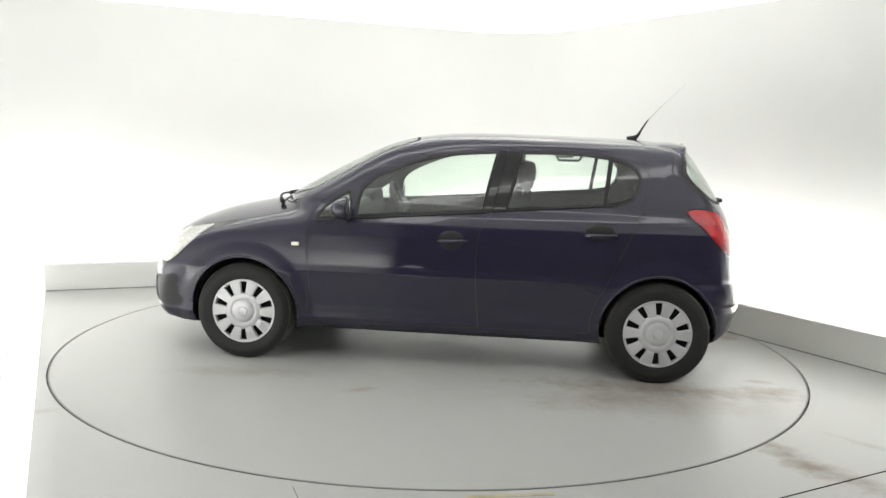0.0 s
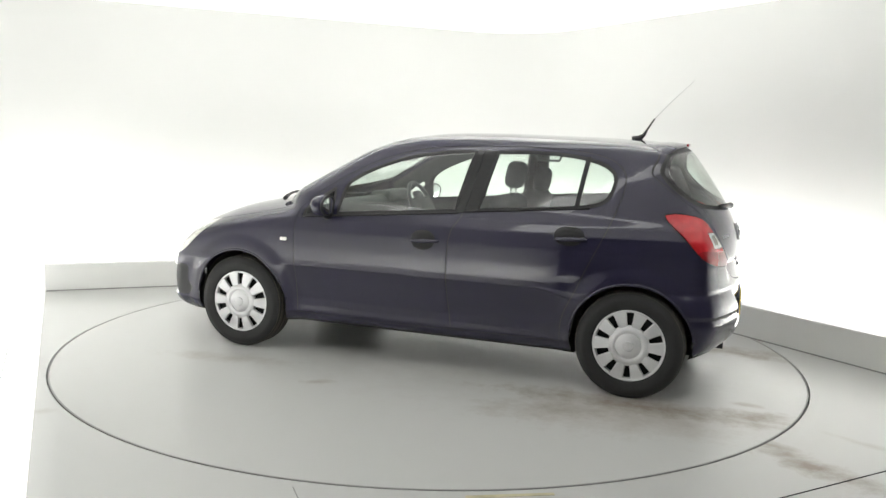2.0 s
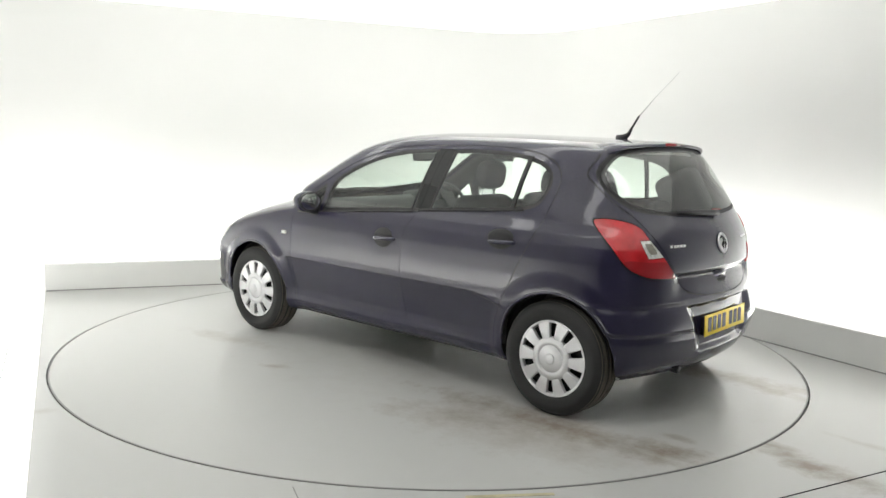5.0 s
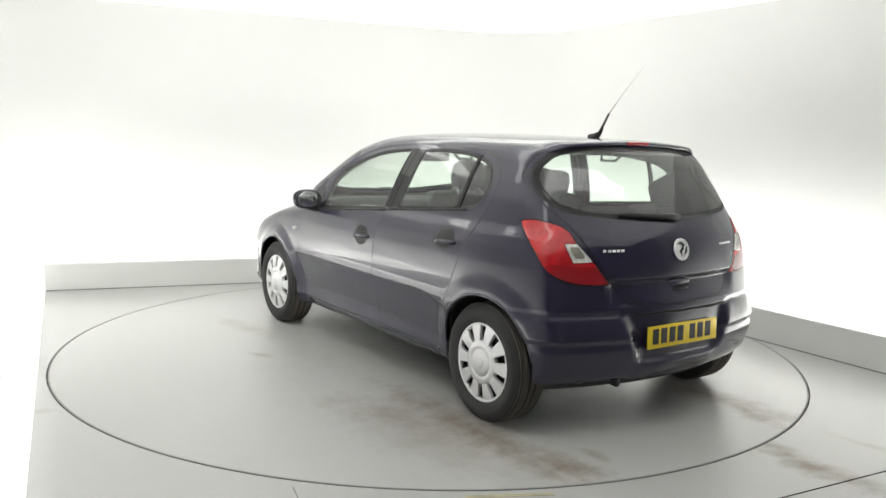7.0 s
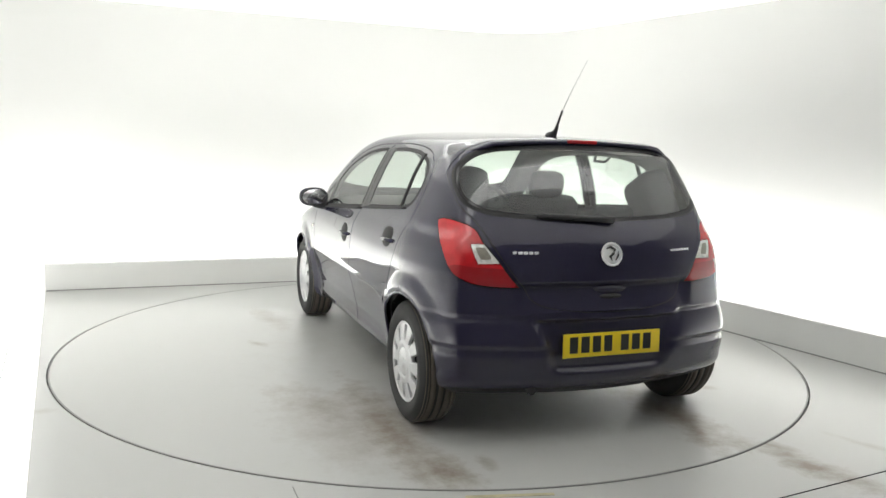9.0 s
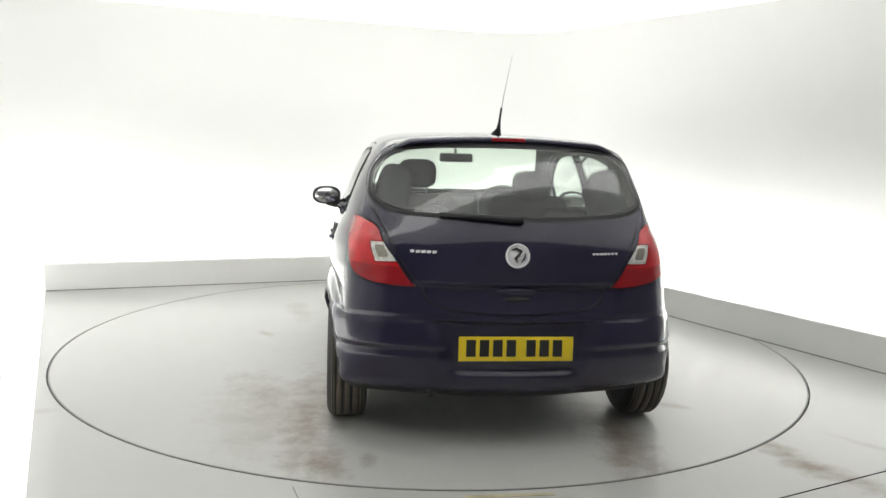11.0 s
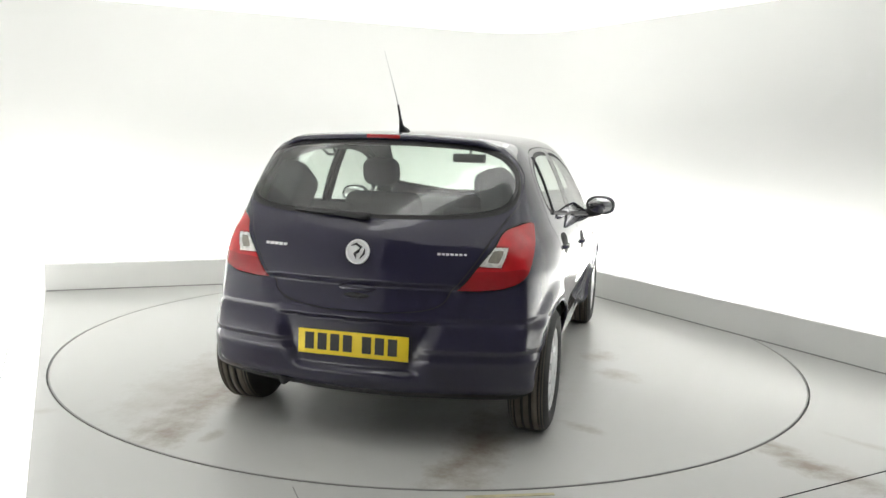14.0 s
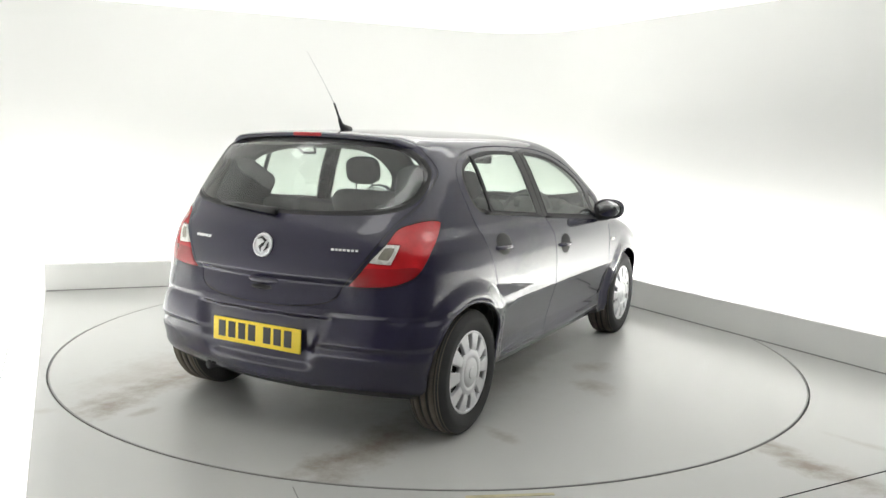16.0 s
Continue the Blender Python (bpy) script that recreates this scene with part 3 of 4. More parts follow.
TAILGATE = curve([(-2.0, 0.624)] + gate_points([(-1.80, 0.0, 0.624), (-1.79, 0.18, 0.630), (-1.76, 0.32, 0.648), (-1.74, 0.395, 0.682), (-1.72, 0.43, 0.742), (-1.67, 0.50, 0.85), (-1.61, 0.565, 0.96), (-1.57, 0.630, 1.038), (-1.49, 0.672, 1.10),
                                                (-1.365, 0.683, 1.21), (-1.350, 0.674, 1.255), (-1.37, 0.63, 1.315), (-1.39, 0.57, 1.365), (-1.40, 0.45, 1.386), (-1.41, 0.2, 1.396), (-1.41, 0.0, 1.398)]) + [(-2.0, 1.40)], 4)
TAIL_O = Vector((-1.58, 0.62, 0.0))
TU = TAIL_O.dot(QUARTER[0])
TAIL_LAMP = curve([(TU + a, b) for a, b in ((0.205, 1.008), (0.195, 1.022), (0.13, 1.027), (0.038, 1.011), (-0.016, 0.985), (-0.057, 0.936), (-0.126, 0.862), (-0.179, 0.795), (-0.218, 0.744), (-0.205, 0.736), (-0.12, 0.739), (-0.027, 0.754), (0.068, 0.800), (0.138, 0.893), (0.19, 0.97))], 4)
REVERSE_LENS = curve([(TU + a, b) for a, b in ((-0.010, 0.918), (-0.015, 0.925), (-0.070, 0.925), (-0.080, 0.920), (-0.138, 0.852), (-0.135, 0.845), (-0.058, 0.842), (-0.046, 0.848))], 3)
REFLECTOR = curve([(TU + a, b) for a, b in ((-0.030, 0.908), (-0.038, 0.913), (-0.066, 0.912), (-0.074, 0.905), (-0.098, 0.872), (-0.094, 0.862), (-0.064, 0.860), (-0.054, 0.866))], 3)
LOWER_LENS = curve([(TU + a, b) for a, b in ((0.09, 0.800), (0.055, 0.832), (-0.05, 0.824), (-0.155, 0.820), (-0.30, 0.79), (-0.30, 0.70), (0.09, 0.70))], 3)


def arch(hx, r, n=40):
    return np.array([(hx + r * math.cos(2 * math.pi * i / n), HUB_Z + r * math.sin(2 * math.pi * i / n)) for i in range(n)])


def near_side(f):
    return f.normal.y > 0.25 and f.verts[0].co.y > 0.4


def near_gate(f):
    c = f.verts[0].co
    return c.x < -1.25 and -0.866 * f.normal.x + 0.5 * f.normal.y > 0.1


def near_tail(f):
    c = f.verts[0].co
    return c.x < -1.3 and c.y > 0.3 and f.normal.y - f.normal.x > 0.35


def near_head(f):
    c = f.verts[0].co
    return c.x > 1.2 and c.y > 0.2 and c.z > 0.5 and f.normal.y > 0.04


def build_shell_parts():
    bm = make_shell()
    L = bm.faces.layers.int.new("tag")
    n = {k: i for i, k in enumerate(("body", "front_door", "rear_door", "front_glass", "quarter_glass", "rear_glass", "seal", "tailgate", "tail_glass", "tail_lamp", "reverse", "gap",
                                     "arch", "bonnet", "screen", "head", "front_bumper", "rear_bumper", "under", "grille", "lower_lens", "pillar", "frit", "lens_rim", "reflector"))}
    head = curve([(1.485, 0.838), (1.485, 0.838), (1.63, 0.822), (1.78, 0.752), (1.88, 0.675), (1.95, 0.585), (1.95, 0.585), (1.82, 0.572), (1.735, 0.597), (1.613, 0.705)], 4)
    grille = curve([(1.70, 0.500), (1.90, 0.470), (1.97, 0.40), (1.90, 0.30), (1.72, 0.295), (1.655, 0.34), (1.70, 0.40)], 4)
    screen = curve([(1.155, -0.2), (1.155, 0.0), (1.12, 0.25), (1.03, 0.46), (0.90, 0.625), (0.80, 0.655), (0.45, 0.59), (0.30, 0.545), (0.235, 0.50), (0.27, 0.25), (0.285, 0.0), (0.285, -0.2)], 5)
    bonnet = curve([(1.19, -0.2), (1.19, 0.0), (1.16, 0.27), (1.06, 0.50), (0.93, 0.68), (0.93, 0.68), (1.20, 0.715), (1.45, 0.68), (1.68, 0.56), (1.86, 0.36), (1.93, 0.2), (1.95, 0.0), (1.95, -0.2)], 5)
    up = lambda f: f.normal.z > 0.22 and f.verts[0].co.z > 0.6
    upf = lambda f: up(f) and f.verts[0].co.x > 0.1
    gap = 0.0032
    # outline cuts: outer and inner side of each gap or seal
    jobs = [("tailgate", TAILGATE, GATEVIEW, near_gate, gap), ("tail_glass", TAIL_GLASS, GATEVIEW, near_gate, 0.009), ("tail_lamp", TAIL_LAMP, QUARTER, near_tail, gap), ("front_door", FRONT_DOOR, SIDE, near_side, gap),
            ("rear_door", REAR_DOOR, SIDE, near_side, gap), ("front_glass", FRONT_GLASS, SIDE, near_side, 0.010), ("quarter_glass", QUARTER_GLASS, SIDE, near_side, 0.008), ("rear_glass", REAR_GLASS, SIDE, near_side, 0.010),
            ("head", head, SIDE, near_head, gap), ("bonnet", bonnet, TOP, upf, gap), ("screen", screen, TOP, upf, 0.010)]
    for tag, poly, view, reg, w in jobs:
        o, i = offset(poly, w), offset(poly, -w)
        cut(bm, o, view, reg)
        cut(bm, i, view, reg)
    cut(bm, REVERSE_LENS, QUARTER, near_tail)
    cut(bm, offset(REVERSE_LENS, 0.006), QUARTER, near_tail)
    cut(bm, REFLECTOR, QUARTER, near_tail)
    cut(bm, PILLAR, SIDE, near_side)
    cut(bm, CLEAR, GATEVIEW, near_gate)
    cut(bm, LOWER_LENS, QUARTER, near_tail)
    # bumper upper edges, arches
    back_box = np.array([(-1.318, 0.20), (-1.318, 0.60), (-1.345, 0.64), (-1.50, 0.702), (-2.2, 0.736), (-2.2, 0.10), (-1.318, 0.10)])
    side_r = lambda f: f.verts[0].co.x < -1.2 and f.normal.y > 0.15
    cut(bm, back_box, SIDE, side_r)
    nose_box = np.array([(1.52, 0.10), (1.55, 0.50), (1.62, 0.585), (1.95, 0.60), (2.4, 0.60), (2.4, 0.10)])
    cut(bm, grille, SIDE, lambda f: f.verts[0].co.x > 1.6 and f.normal.y > 0.05)
    cut(bm, nose_box, SIDE, lambda f: f.verts[0].co.x > 1.4)
    for hx, r in ((HUB_X, 0.342), (-HUB_X, 0.340)):
        cut(bm, arch(hx, r), SIDE, near_side)
        cut(bm, arch(hx, r + 0.016), SIDE, near_side)
    for f in bm.faces:
        c = f.calc_center_median()
        f[L] = n["under"] if (f.normal.z < -0.75 and c.z < 0.27) else 0
    claim(bm, L, n["rear_bumper"], np.array([(-1.318, 0.05), (-1.318, 0.60), (-1.345, 0.64), (-1.50, 0.702), (-2.2, 0.736), (-2.2, 0.05)]), SIDE, lambda f: f.verts[0].co.x < -1.2, (0,))
    claim(bm, L, n["front_bumper"], nose_box, SIDE, lambda f: f.verts[0].co.x > 1.4, (0,))
    claim(bm, L, n["grille"], grille, SIDE, lambda f: f.verts[0].co.x > 1.6 and f.normal.y > 0.05, (n["front_bumper"],))
    for tag, poly, view, reg, w in jobs:
        edge = "gap" if w == gap else "seal"
        claim(bm, L, n[edge], offset(poly, w), view, reg)
        claim(bm, L, n[tag], offset(poly, -w), view, reg)
    claim(bm, L, n["pillar"], PILLAR, SIDE, near_side, (n["front_door"], n["rear_door"]))
    claim(bm, L, n["frit"], offset(TAIL_GLASS, 0.02), GATEVIEW, near_gate, (n["tail_glass"],))
    claim(bm, L, n["tail_glass"], CLEAR, GATEVIEW, near_gate, (n["frit"],))
    claim(bm, L, n["lens_rim"], offset(REVERSE_LENS, 0.006), QUARTER, near_tail, (n["tail_lamp"],))
    claim(bm, L, n["reverse"], REVERSE_LENS, QUARTER, near_tail, (n["tail_lamp"], n["lens_rim"]))
    claim(bm, L, n["reflector"], REFLECTOR, QUARTER, near_tail, (n["reverse"],))
    claim(bm, L, n["lower_lens"], LOWER_LENS, QUARTER, near_tail, (n["tail_lamp"],))
    for hx, r in ((HUB_X, 0.342), (-HUB_X, 0.340)):
        claim(bm, L, 99, arch(hx, r), SIDE, near_side)
    # a wheel opening clears the underside too
    for f in bm.faces:
        c = f.calc_center_median()
        if f[L] == n["under"] and c.y > 0.52 and min(abs(c.x - HUB_X), abs(c.x + HUB_X)) < 0.31:
            f[L] = 99
    return bm, L, n


def pick(bm, layer, tags, mirror, shift=0.0):
    """The faces with these tags as a bmesh of their own: 0 left, 1 right, 2 both sides joined."""
    src = bm.copy()
    lay = src.faces.layers.int["tag"]
    bmesh.ops.delete(src, geom=[f for f in src.faces if f[lay] not in tags], context="FACES")
    if shift:
        src.normal_update()
        moves = [(v, v.normal.copy()) for v in src.verts]
        for v, nn in moves:
            v.co -= nn * shift
            if v.co.y < 0.002 and mirror == 2:
                v.co.y = 0.0
    if mirror:
        other = src.copy()
        for v in other.verts:
            v.co.y = -v.co.y
        bmesh.ops.reverse_faces(other, faces=other.faces)
        if mirror == 1:
            src.free()
            src = other
        else:
            src = merge(src, other)
            bmesh.ops.remove_doubles(src, verts=[v for v in src.verts if abs(v.co.y) < 1e-3], dist=0.0008)
    return src


def thick(bm, d):
    """Gives a skin thickness inwards: a second, shifted layer and a rim."""
    bm.normal_update()
    edges = [e for e in bm.edges if e.is_boundary]
    r = bmesh.ops.extrude_edge_only(bm, edges=edges)
    vs = [v for v in r["geom"] if isinstance(v, bmesh.types.BMVert)]
    nrm = {v: v.link_edges for v in vs}
    for v in vs:
        for e in v.link_edges:
            o = e.other_vert(v)
            if o not in nrm and (o.co - v.co).length < 1e-6:
                n_ = Vector((0, 0, 0))
                for f in o.link_faces:
                    if not any(w in nrm for w in f.verts):
                        n_ += f.normal
                if n_.length > 0:
                    v.co -= n_.normalized() * d
                break
    return bm


def build_car():
    car = tagged(new("car"), "dark navy blue five-door hatchback with silver wheel covers", "car")
    car.empty_display_size = 0.3
    at = (CAR_X, CAR_Y, 0.0)
    bm, L, n = build_shell_parts()

    def shell(name, tags, mirror, mat, parent=None, label="", shift=0.0, rim=0.012):
        b = pick(bm, L, [n[t] if isinstance(t, str) else t for t in tags], mirror, shift)
        if rim:
            thick(b, rim)
        ob = part(name, b, mat, parent or car, label, True, at if parent is None else None)
        co = np.array([v.co for v in ob.data.vertices])
        g = slope(co)
        ob.data.normals_split_custom_set_from_vertices(g / np.maximum(np.linalg.norm(g, axis=1), 1e-6)[:, None])
        return ob

    shell("body", ["body"], 2, PAINT, label="glossy navy painted body shell")
    shell("underbody", ["under"], 2, UNDER, rim=0)
    shell("shut_line", ["gap"], 2, SEAL, shift=0.006, rim=0, label="dark gap between the panels")
    shell("bonnet", ["bonnet"], 2, PAINT)
    shell("windscreen", ["screen"], 2, GLASS, rim=0)
    shell("window_seal", ["seal"], 2, SEAL, rim=0.004)
    bumper = shell("front_bumper", ["front_bumper"], 2, PAINT)
    rear_bumper = shell("rear_bumper", ["rear_bumper"], 2, PAINT)
    for s in (0, 1):
        shell("fog_lamp_grille", ["grille"], s, BLACK, bumper, "black fog lamp recess", shift=0.012)
    gate = shell("tailgate", ["tailgate"], 2, PAINT)
    shell("rear_window", ["tail_glass"], 2, GLASS, gate, "tinted rear window", rim=0)
    shell("window_border", ["frit"], 2, GLOSSBLACK, gate, "black printed border of the rear window", rim=0)
    for s in (0, 1):
        shell("pillar_trim", ["pillar"], s, GLOSSBLACK, label="black trim on the door pillar", rim=0.006)
        fd = shell("front_door", ["front_door"], s, PAINT)
        rd = shell("rear_door", ["rear_door"], s, PAINT)
        shell("door_window", ["front_glass"], s, GLASS, fd, "clear side window", rim=0)
        shell("corner_window", ["quarter_glass"], s, GLASS, fd, "small triangular window", rim=0)
        shell("door_window", ["rear_glass"], s, GLASS, rd, "clear side window", rim=0)
        lamp = shell("tail_light", ["tail_lamp"], s, RED, label="red rear lamp cluster", shift=-0.004, rim=0.03)
        shell("reversing_lens", ["reverse"], s, FLUTED, lamp, "clear reversing lens", shift=-0.003, rim=0.02)
        shell("bulb_reflector", ["reflector"], s, REFLECT, lamp, "beige bulb reflector behind the clear lens", shift=-0.001, rim=0.02)
        shell("lens_rim", ["lens_rim"], s, DARKRED, lamp, "dark red rim of the clear lens", shift=-0.002, rim=0.02)
        shell("lower_lens", ["lower_lens"], s, DARKRED, lamp, "darker red lower lens", shift=-0.004, rim=0.03)
        shell("headlight", ["head"], s, FLUTED, label="clear headlight", shift=-0.002)
    # inner trim: the same panels, set inwards
    b = pick(bm, L, [n[t] for t in ("front_door", "rear_door", "body", "tailgate", "rear_bumper")], 2, 0.035)
    kill = []
    b.normal_update()
    for f in b.faces:
        c = f.calc_center_median()
        if c.x > 0.85 or (c.z > 1.33 and f.normal.z > 0.5) or c.z < 0.3:
            kill.append(f)
    bmesh.ops.delete(b, geom=kill, context="FACES")
    part("cabin_trim", b, TRIM, car, "dark grey inner door and pillar trim", True, at)
    b = pick(bm, L, [n["body"]], 2, 0.030)
    b.normal_update()
    bmesh.ops.delete(b, geom=[f for f in b.faces if not (f.calc_center_median().z > 1.33 and f.normal.z > 0.5)], context="FACES")
    part("headliner", b, HEADLINER, car, "light grey headliner", True, at)
    bm.free()
    return car, at, gate, rear_bumper, bumper


CAR, AT, GATE, REAR_BUMPER, FRONT_BUMPER = build_car()


def carpart(name, bm, mat, label="", parent=None, smooth=True):
    return part(name, bm, mat, parent or CAR, label, smooth, AT if parent is None else None)


def surface_y(x, z):
    """Half width of the body there."""
    ys = np.linspace(0.3, 0.95, 261)
    f = shape(np.full(261, x), ys, np.full(261, z))
    return float(ys[np.argmax(f > 0)])


def surface_x(y, z):
    """The rear face of the body there."""
    xs = np.linspace(-2.0, -1.0, 401)
    f = shape(xs, np.full(401, y), np.full(401, z))
    return float(xs[np.argmax(f < 0)])


# ---- wheels ----
def spoke_mesh():
    b = bmesh.new()
    rows = []
    for r, hw, y in ((0.085, 0.0215, 0.090), (0.13, 0.0275, 0.0905), (0.190, 0.0390, 0.083)):
        rows.append([b.verts.new((r, y + dy, z)) for dy, z in ((-0.018, -hw), (-0.003, -hw + 0.001), (0, -hw + 0.005), (0, hw - 0.005), (-0.003, hw - 0.001), (-0.018, hw))])
    for p, q in zip(rows, rows[1:]):
        for k in range(5):
            b.faces.new((p[k], p[k + 1], q[k + 1], q[k]))
    b.faces.new(rows[0])
    b.faces.new(rows[-1])
    bmesh.ops.recalc_face_normals(b, faces=b.faces)
    me = bpy.data.meshes.new("spoke")
    b.to_mesh(me)
    b.free()
    me.materials.append(SILVER)
    return me


SPOKE = spoke_mesh()


def build_wheel(hx, side):
    """side: 1 left, -1 right; the outer face looks along +y before it is turned."""
    m = pose(hx, side * HUB_Y, HUB_Z, 0, 0, 0 if side > 0 else 180)
    wheel = new("wheel")
    wheel.parent = CAR
    wheel.matrix_local = Matrix.Translation(AT) @ m
    w = 0.0925
    prof = [(0.190, -w + 0.012), (0.200, -w), (0.245, -w - 0.004), (0.278, -w + 0.004), (0.293, -w + 0.016)]
    for g in (-0.055, -0.022, 0.022, 0.055):
        prof += [(TYRE_R, g - 0.011), (TYRE_R, g - 0.004), (TYRE_R - 0.007, g - 0.003), (TYRE_R - 0.007, g + 0.003), (TYRE_R, g + 0.004), (TYRE_R, g + 0.011)]
    prof += [(0.293, w - 0.016), (0.278, w - 0.004), (0.262, w + 0.002), (0.258, w + 0.0045), (0.245, w + 0.004), (0.215, w + 0.001), (0.203, w - 0.006), (0.190, w - 0.014)]
    part("tyre", lathe(prof, 64), RUBBER, wheel)
    for g in (-0.0385, 0.0, 0.0385):
        part("tread_band", lathe([(TYRE_R - 0.004, g - 0.0135), (TYRE_R + 0.001, g - 0.0125), (TYRE_R + 0.001, g + 0.0125), (TYRE_R - 0.004, g + 0.0135)], 64), TREAD, wheel, "dusty tread of the tyre")
    for k in (-1, 1):
        part("tread_shoulder", lathe([(0.2925, k * 0.0775), (TYRE_R + 0.001, k * 0.064), (TYRE_R + 0.001, k * 0.058), (TYRE_R - 0.004, k * 0.057)], 64), TREAD, wheel, "dusty shoulder of the tyre")
    part("rim", lathe([(0.001, 0.045), (0.10, 0.045), (0.17, 0.035), (0.198, 0.070), (0.200, -w + 0.01), (0.16, -0.02), (0.12, -0.05), (0.001, -0.05)], 48), STEEL, wheel, "dark steel rim")
    part("cover_ring", lathe([(0.182, 0.062), (0.185, 0.080), (0.190, 0.085), (0.199, 0.085), (0.205, 0.078), (0.204, 0.066), (0.182, 0.062)], 64), SILVER, wheel, "silver outer ring of the wheel cover")
    part("cover_hub", lathe([(0.001, 0.098), (0.035, 0.098), (0.045, 0.0945), (0.066, 0.0945), (0.069, 0.0905), (0.074, 0.0905), (0.077, 0.0945), (0.088, 0.094), (0.112, 0.089), (0.114, 0.070), (0.001, 0.070)], 64), SILVER, wheel, "silver wheel cover centre")
    for i in range(10):
        sp = new("spoke", SPOKE)
        sp.parent = wheel
        sp.matrix_local = pose(0, 0, 0, 0, 36 * i, 0)
    badge = lathe([(0.001, 0.1015), (0.024, 0.1015), (0.029, 0.099), (0.029, 0.094)], 24)
    part("centre_badge", badge, SILVER, wheel, "small round centre badge")
    return wheel


for side in (1, -1):
    for hx in (HUB_X, -HUB_X):
        build_wheel(hx, side)

# wheel-arch liners
for side in (1, -1):
    for hx, r in ((HUB_X, 0.338), (-HUB_X, 0.336)):
        b = bmesh.new()
        rows = []
        for y in (0.50, 0.60, 0.70, 0.775):
            rows.append([b.verts.new((hx + r * math.cos(math.radians(4 + 172 * i / 28)), side * y, HUB_Z + r * math.sin(math.radians(4 + 172 * i / 28)))) for i in range(29)])
        for p, q in zip(rows, rows[1:]):
            for i in range(28):
                b.faces.new((p[i], p[i + 1], q[i + 1], q[i]))
        b.faces.new(rows[0])
        carpart("wheel_arch_liner", b, UNDER, "black wheel-arch liner")
b = rbox(2.9, 1.0, 0.16, 0.03, pose(0.05, 0, 0.32))
carpart("floor_pan", b, UNDER, "dark underbody pan")
b = tube([(-1.35, 0.32, 0.25), (-1.55, 0.36, 0.262), (-1.735, 0.37, 0.252)], 0.022, 12)
carpart("exhaust_pipe", b, STEEL, "dull steel exhaust pipe")



# ---- fittings outside ----
for side in (1, -1):
    doors = [o for o in CAR.children if o.name.split(".")[0] in ("front_door", "rear_door")]
    fd = [o for o in doors if o.name.startswith("front") and (sum(v.co.y for v in o.data.vertices) > 0) == (side > 0)][0]
    rd = [o for o in doors if o.name.startswith("rear") and (sum(v.co.y for v in o.data.vertices) > 0) == (side > 0)][0]
    for door, hx, hz in ((fd, -0.035, 0.792), (rd, -0.905, 0.862)):
        y = surface_y(hx, hz)
        cup = bmesh.new()
        bmesh.ops.create_uvsphere(cup, u_segments=24, v_segments=12, radius=1, matrix=pose(hx + 0.01, side * (y - 0.021), hz - 0.010) @ Matrix.Diagonal((0.112, 0.028, 0.078, 1)))
        part("handle_cup", cup, SEAL, door, "dark recess behind the handle")
        bar = tube([(hx - 0.088, side * (y - 0.006), hz + 0.002), (hx - 0.075, side * (y + 0.006), hz + 0.002), (hx - 0.03, side * (y + 0.013), hz), (hx + 0.03, side * (y + 0.013), hz - 0.002), (hx + 0.075, side * (y + 0.006), hz - 0.004), (hx + 0.09, side * (y - 0.006), hz - 0.004)],
                   [0.009, 0.0115, 0.0125, 0.0125, 0.0115, 0.009], 12)
        part("handle", bar, PAINT, door, "body-coloured grab handle")
    # door mirror
    m = pose(0.600, side * 0.902, 0.968, 0, 0, side * 6) @ Matrix.Scale(0.92, 4)
    hous = bmesh.new()
    bmesh.ops.create_uvsphere(hous, u_segments=28, v_segments=18, radius=1)
    for v in hous.verts:
        p = v.co
        k = 1.0 if p.x > 0 else 0.35
        v.co = Vector((p.x * 0.085 * k, math.copysign(abs(p.y) ** 0.8, p.y) * 0.108, math.copysign(abs(p.z) ** 0.8, p.z) * 0.070))
    hous.transform(m)
    mir = carpart("door_mirror", hous, PAINT, "navy door mirror on a black foot")
    g = lathe([(0.001, 0.0), (0.9, 0.0), (0.95, -0.2)], 28)
    g.transform(m @ pose(-0.0305, 0, 0, 0, 0, 90) @ Matrix.Diagonal((0.098, 0.012, 0.061, 1)))
    part("mirror_glass", g, MIRROR, mir, "mirror glass")
    r = lathe([(0.90, 0.0), (0.95, 0.3), (1.06, 0.2), (1.05, -1.0), (0.9, -1.0)], 28, closed=True)
    r.transform(m @ pose(-0.027, 0, 0, 0, 0, 90) @ Matrix.Diagonal((0.100, 0.014, 0.063, 1)))
    part("mirror_rim", r, BLACK, mir, "black mirror rim")
    ft = tube([(0.62, side * 0.775, 0.915), (0.615, side * 0.84, 0.905), (0.61, side * 0.90, 0.918)], [0.034, 0.026, 0.022], 12)
    part("foot", ft, BLACK, mir, "black mirror foot")
    # side repeater
    y = surface_y(0.925, 0.735)
    part("side_repeater", rbox(0.048, 0.010, 0.022, 0.004, pose(0.925, side * (y + 0.001), 0.735)), ORANGE, CAR, "clear side indicator", True, AT)
    # bar between the rear door glass and its fixed pane
    pts = [(-0.915 - 0.035 * t, 1.03 + 0.285 * t) for t in np.linspace(0, 1, 8)]
    bmd = bmesh.new()
    rows = []
    for x, z in pts:
        y0, y1 = surface_y(x + 0.014, z), surface_y(x - 0.014, z)
        rows.append([bmd.verts.new((x + 0.014, side * (y0 - 0.006), z)), bmd.verts.new((x + 0.012, side * (y0 + 0.005), z)), bmd.verts.new((x - 0.012, side * (y1 + 0.005), z)), bmd.verts.new((x - 0.014, side * (y1 - 0.006), z))])
    for p, q in zip(rows, rows[1:]):
        for k in range(3):
            bmd.faces.new((p[k], p[k + 1], q[k + 1], q[k]))
